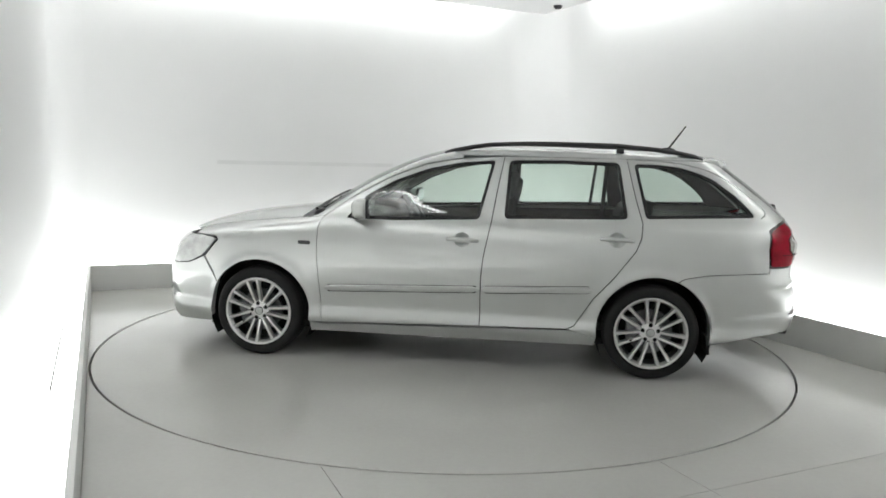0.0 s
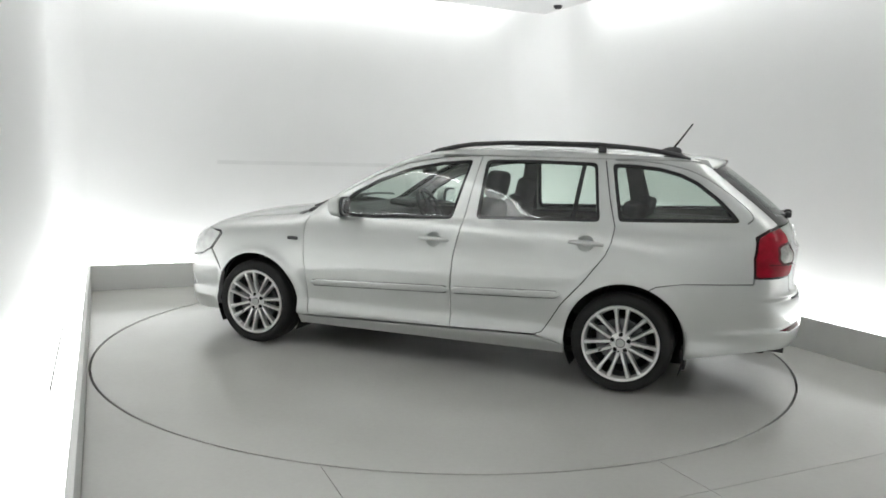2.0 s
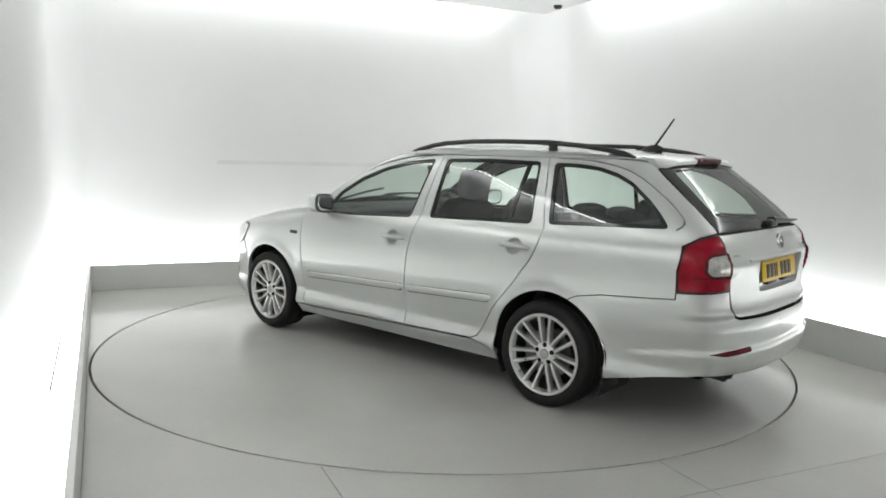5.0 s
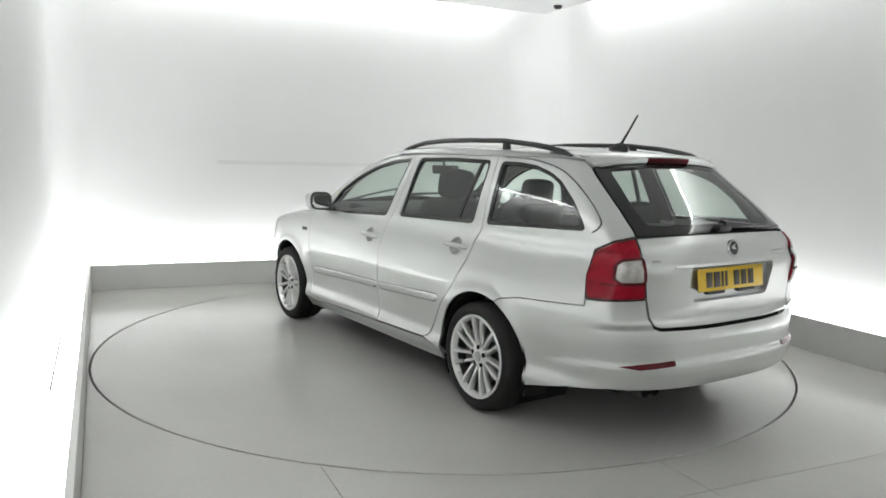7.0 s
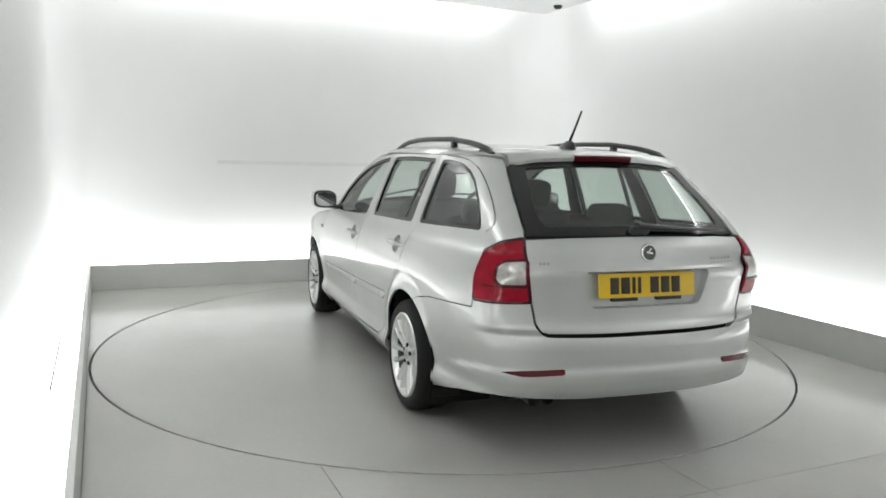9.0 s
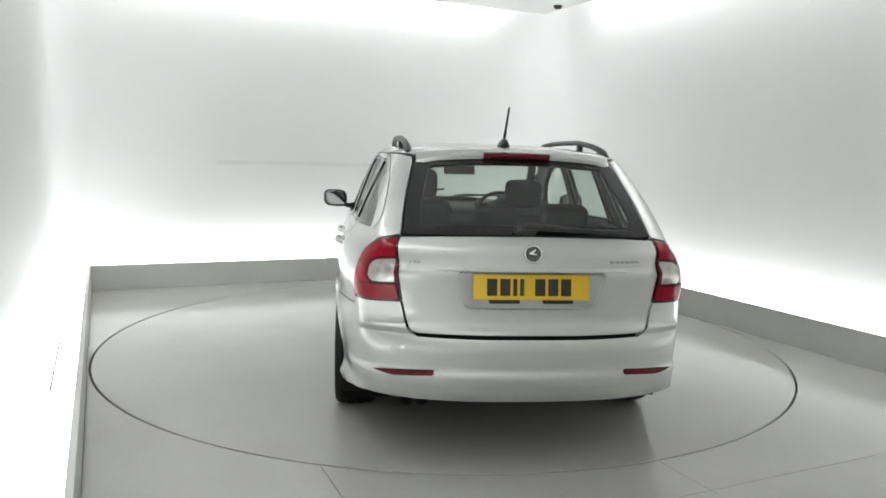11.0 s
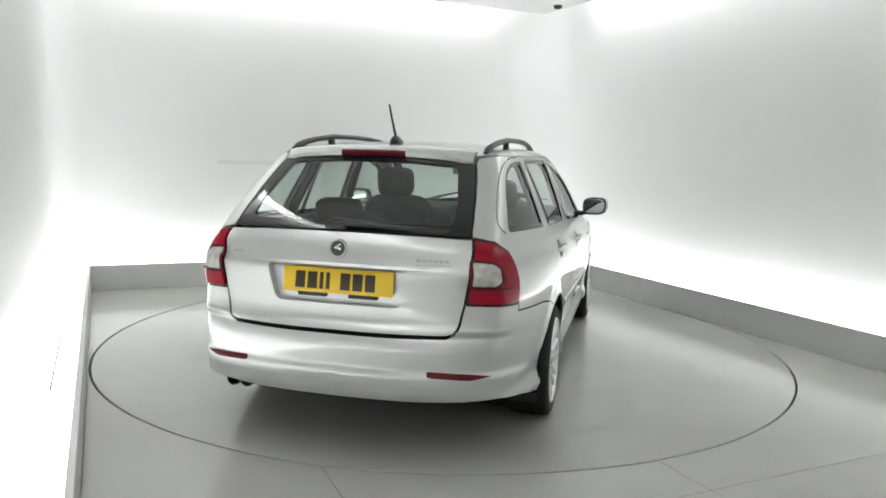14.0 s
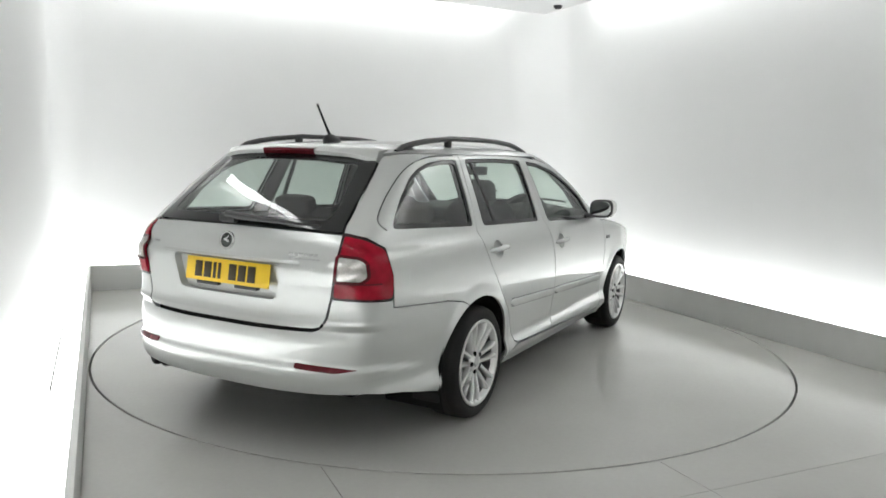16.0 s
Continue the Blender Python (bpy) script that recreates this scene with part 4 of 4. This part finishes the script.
def build_under(car):
    # dark inner skin behind the lower panels, with holes for the wheels
    rear_x, rear_z = ARCHES[1]
    front_x, front_z = ARCHES[0]
    for right in (False, True):
        outline = [(BACK_MID - .002, .345), (BACK_MID - .002, 1.0), W(-2.1, .5, 1.0), W(-2.0, .68, .985), (-1.2, .975), (.75, .94), (1.25, .86), W(1.8, .7, .76), W(2.05, .5, .68), (FRONT_MID + .002, .62), (FRONT_MID + .002, .20), (1.7, .2), (-1.55, .2), W(-1.8, .78, .29), W(-2.1, .65, .345)]
        holes = [wrap_of(arc(front_x, front_z, ARCH_R + .01, 0, 360, 28)[:-1]), wrap_of(arc(rear_x, rear_z, ARCH_R + .01, 0, 360, 28)[:-1])]
        cut = []
        for h in holes:
            cut.append([(a, max(b, .24)) for a, b in h])
        shell("inner_skin", "wrap", outline, SHELL, car, holes=cut, off=-.052, depth=0, step=.06, gap=0, right=right, label="dark inner skin behind the panels")
    bm = bmesh.new()
    box(bm, (.28, 0, .215), (3.5, .98, .05), .01)
    box(bm, (0, 0, .215), (1.86, 1.60, .05), .01)
    box(bm, (-1.88, 0, .312), (.42, 1.24, .07), .02)
    box(bm, (-.40, .66, .178), (.09, .05, .035), .008)
    part("floor_pan", bm, SHELL, car, "dark underbody floor pan")
    for x in (1.289, -1.289):
        bm = bmesh.new()
        sweep(bm, [(x, -.72, .315), (x, 0, .29), (x, .72, .315)], .045, 10)
        part("axle", bm, SHELL, car, "dark axle")


def wheel_meshes():
    out = {}

    def keep(name, bm, mat, angle=40):
        me = bpy.data.meshes.new(name)
        bmesh.ops.recalc_face_normals(bm, faces=bm.faces)
        bm.to_mesh(me)
        bm.free()
        for f in me.polygons:
            f.use_smooth = True
        me.set_sharp_from_angle(angle=radians(angle))
        me.materials.append(mat)
        out[name] = me
    # tyre: outer face towards +y
    bm = bmesh.new()
    lathe(bm, [(.226, .098), (.236, .107), (.255, .112), (.277, .109), (.291, .098), (.298, .080), (.3005, .055), (.297, .052), (.297, .046), (.302, .043), (.3025, .004), (.298, .002), (.298, -.004), (.3025, -.006), (.302, -.045), (.297, -.048), (.297, -.054), (.3005, -.057), (.298, -.085), (.287, -.105), (.255, -.113), (.226, -.100)], 72, closed=True)
    keep("tyre", bm, TYRE)
    # rim: barrel and lip
    bm = bmesh.new()
    lathe(bm, [(.2285, .100), (.231, .107), (.227, .112), (.216, .110), (.209, .099), (.203, .080), (.2285, .078), (.2285, .100)], 72)
    # inner barrel: alloy too, but coloured dark to paint in its shade
    inner = bmesh.new()
    lathe(inner, [(.203, .079), (.195, .02), (.190, -.09), (.2275, -.10), (.2275, .077)], 72)
    keep("shaded_rim_barrel", inner, DISC)
    # seven pairs of spokes
    for i in range(7):
        for side in (-1, 1):
            ang = 2 * math.pi * i / 7 + math.pi / 2
            prof = []
            for j in range(7):
                u = j / 6
                r = .050 + .162 * u
                spread = side * (.0168 + .020 * u)
                w = .0130 - .0022 * math.sin(u * math.pi) + (.004 * max(0, u - .8) / .2)
                y = .082 + .020 * math.sin(u * math.pi * .5) - .004 * (1 - u)
                prof.append((r, spread, w, y))
            rings = []
            for r, sp, w, y in prof:
                ring = []
                for dx, dy in ((-1, -.032), (-1, -.006), (-.55, .004), (.55, .004), (1, -.006), (1, -.032)):
                    X, Z = r, sp + dx * w
                    ring.append(bm.verts.new((X * math.cos(ang) - Z * math.sin(ang), y + dy, X * math.sin(ang) + Z * math.cos(ang))))
                rings.append(ring)
            for a, b in zip(rings, rings[1:]):
                for j in range(6):
                    bm.faces.new((a[j], a[(j + 1) % 6], b[(j + 1) % 6], b[j]))
    lathe(bm, [(.027, .086), (.030, .090), (.040, .0905), (.058, .084), (.066, .076), (.066, .05), (.027, .05)], 42)
    keep("rim", bm, ALLOY)
    bm = bmesh.new()
    lathe(bm, [(.0265, .07), (.0265, .088), (.024, .0925), (.012, .094), (.001, .094)], 32)
    keep("hub_cap", bm, BAR_GREY)
    bm = bmesh.new()
    lathe(bm, [(.0001, .0885), (.011, .0895), (.013, .088), (.013, .07)], 12)
    keep("wheel_bolt", bm, SHELL)
    bm = bmesh.new()
    lathe(bm, [(.065, .03), (.075, .036), (.14, .036), (.142, .034), (.142, .012), (.14, .010), (.065, .010), (.065, .03)], 48)
    keep("brake_disc", bm, DISC)
    # solid black shield, placed to hide the barrel and darken the spoke gaps
    bm = bmesh.new()
    lathe(bm, [(.001, .006), (.194, .006)], 40)
    keep("brake_shield", bm, SHELL)
    bm = bmesh.new()
    box(bm, (.115, .03, .02), (.07, .07, .15), .015)
    keep("brake_caliper", bm, DISC)
    return out


def build_wheels(car):
    ms = wheel_meshes()
    for x, y, spin in ((1.300, .785, 12), (-1.292, .765, 0), (1.300, -.785, 5), (-1.292, -.765, 20)):
        wheel = blank("wheel", car, "alloy wheel with seven twin spokes and black tyre")
        wheel.matrix_basis = pose(x, y, .302, 0, spin, 0 if y > 0 else 180)
        for name in ("tyre", "rim", "shaded_rim_barrel", "hub_cap", "brake_disc", "brake_shield", "brake_caliper"):
            ob = new(name, ms[name])
            ob.parent = wheel
        for i in range(5):
            k = 2 * math.pi * i / 5 + math.pi / 2
            ob = new("wheel_bolt", ms["wheel_bolt"])
            ob.parent = wheel
            ob.location = (.050 * math.cos(k), .002, .050 * math.sin(k))


def pillow(bm, centre, size, turn=(0, 0, 0), power=.45):
    g = bmesh.ops.create_uvsphere(bm, u_segments=20, v_segments=14, radius=1)
    for v in g["verts"]:
        v.co = Vector([math.copysign(abs(c) ** power, c) * s / 2 for c, s in zip(v.co, size)])
    bmesh.ops.transform(bm, matrix=pose(*centre, *turn), verts=g["verts"])


def build_cabin(car):
    for y in (.36, -.36):
        seat = blank("front_seat", car, "charcoal cloth front seat with headrest")
        bm = bmesh.new()
        pillow(bm, (.12, y, .52), (.52, .50, .20), (0, -6, 0))
        part("cushion", bm, CLOTH, seat)
        bm = bmesh.new()
        pillow(bm, (-.22, y, .80), (.17, .50, .62), (0, -16, 0))
        part("backrest", bm, CLOTH, seat)
        bm = bmesh.new()
        pillow(bm, (-.335, y, 1.195 if y > 0 else 1.135), (.12, .25, .19), (0, -10, 0))
        part("headrest", bm, CLOTH, seat)
        for dy in (-.06, .06):
            bm = bmesh.new()
            sweep(bm, [(-.30, y + dy, 1.03), (-.33, y + dy, 1.18)], .007, 8)
            part("headrest_post", bm, CHROME, seat)
    bench = blank("rear_seat", car, "charcoal cloth rear bench with headrests")
    bm = bmesh.new()
    pillow(bm, (-.82, 0, .50), (.50, 1.30, .20), (0, -5, 0), .3)
    part("cushion", bm, CLOTH, bench)
    for y, w in ((.33, .62), (-.33, .62)):
        bm = bmesh.new()
        pillow(bm, (-1.14, y, .77), (.16, w, .58), (0, -20, 0), .32)
        part("backrest", bm, CLOTH, bench)
    for y in (.40, -.40):
        bm = bmesh.new()
        pillow(bm, (-1.255, y, 1.06), (.11, .27, .13), (0, -12, 0))
        part("headrest", bm, CLOTH, bench)
    bm = bmesh.new()
    pillow(bm, (-1.25, 0, 1.045), (.10, .24, .09), (0, -12, 0))
    part("headrest", bm, CLOTH, bench)
    bm = bmesh.new()
    box(bm, (.78, 0, .90), (.42, 1.42, .16), .05, (0, -6, 0), 3)
    box(bm, (.66, -.37, .985), (.22, .36, .07), .03, (0, -6, 0), 3)
    part("dashboard", bm, DASH, car, "dark dashboard")
    wheel = blank("steering_wheel", car, "black steering wheel")
    bm = bmesh.new()
    ring = [(.19 * math.cos(2 * math.pi * i / 32), .19 * math.sin(2 * math.pi * i / 32), 0) for i in range(33)]
    sweep(bm, ring, .016, 8, caps=False)
    box(bm, (0, 0, -.01), (.12, .11, .05), .02)
    box(bm, (0, 0, -.005), (.36, .04, .02), .006)
    bmesh.ops.transform(bm, matrix=pose(.46, -.36, .93, 0, -62, 0), verts=bm.verts)
    part("steering_ring", bm, DASH, wheel)
    bm = bmesh.new()
    box(bm, (-1.66, 0, .985), (.74, 1.16, .02), .006)
    part("load_cover", bm, DASH, car, "dark roll-out cover over the boot")
    bm = bmesh.new()
    box(bm, (-.3, 0, .30), (2.6, 1.45, .06), .02)
    part("cabin_floor", bm, DASH, car, "dark carpeted cabin floor")
    mirror = blank("inner_mirror", car, "black inner mirror below the windscreen's top")
    bm = bmesh.new()
    box(bm, (.33, 0, 1.275), (.03, .24, .065), .014, (0, 10, 0), 3)
    part("mirror_case", bm, PLASTIC, mirror)
    bm = bmesh.new()
    sweep(bm, [(.34, 0, 1.29), (.36, 0, 1.33)], .012, 8)
    part("mirror_stalk", bm, PLASTIC, mirror)
    # dark inner trim of the pillars
    for right in (False, True):
        for name, kind, outline in (
            ("pillar_trim", "side", [(-.262, 1.38), (-.352, 1.38), (-.32, .97), (-.17, .97)]),
            ("pillar_trim", "side", [(-1.05, 1.38), (-1.16, 1.38), (-1.25, 1.0), (-1.10, 1.0)]),
            ("pillar_trim", "wrap", [W(-1.60, .64, 1.38), W(-1.72, .57, 1.38), W(-1.80, .55, 1.35), W(-2.10, .56, 1.03), W(-1.90, .70, 1.03), W(-1.80, .66, 1.17), W(-1.68, .63, 1.27), W(-1.55, .63, 1.33)]),
        ):
            shell(name, kind, outline, DASH, car, off=-.035, depth=.01, step=.05, gap=0, right=right, label="dark inner pillar trim")
        rail = [(x, z - .012) for x, z in FRONT_WINDOW[1:6]] + [(-.30, 1.40), (-.04, 1.38), (.2, 1.33), (.43, 1.245), (.60, 1.15)]
        shell("pillar_trim", "side", rail, LINING, car, off=-.03, depth=.01, step=.05, gap=0, right=right, label="grey inner pillar trim")


def build_car():
    car = tagged(new("estate_car"), "silver metallic estate car with roof rails standing on the turntable", "car")
    for right in (False, True):
        build_doors(car, right)
        build_side(car, right)
    build_ends(car)
    build_top(car)
    build_under(car)
    build_wheels(car)
    build_cabin(car)
    return car


CAR = build_car()
OFFSET = Vector((0.1359, 0.1094, 0.0))       # the turntable's centre in the car's own space


def turn_at(t):
    s = t / 16
    return 171.974 - 107.477 * s - 4.263 * s ** 2 + 1.703 * s ** 3


def motions():
    times = [i * 0.5 for i in range(33)]
    rows, disc = [], []
    for t in times:
        r = Matrix.Rotation(radians(turn_at(t)), 4, "Z")
        rows.append((t, r @ Matrix.Translation(-OFFSET)))
        disc.append((t, r))
    walk(CAR, rows)
    walk(TABLE, disc)


motions()
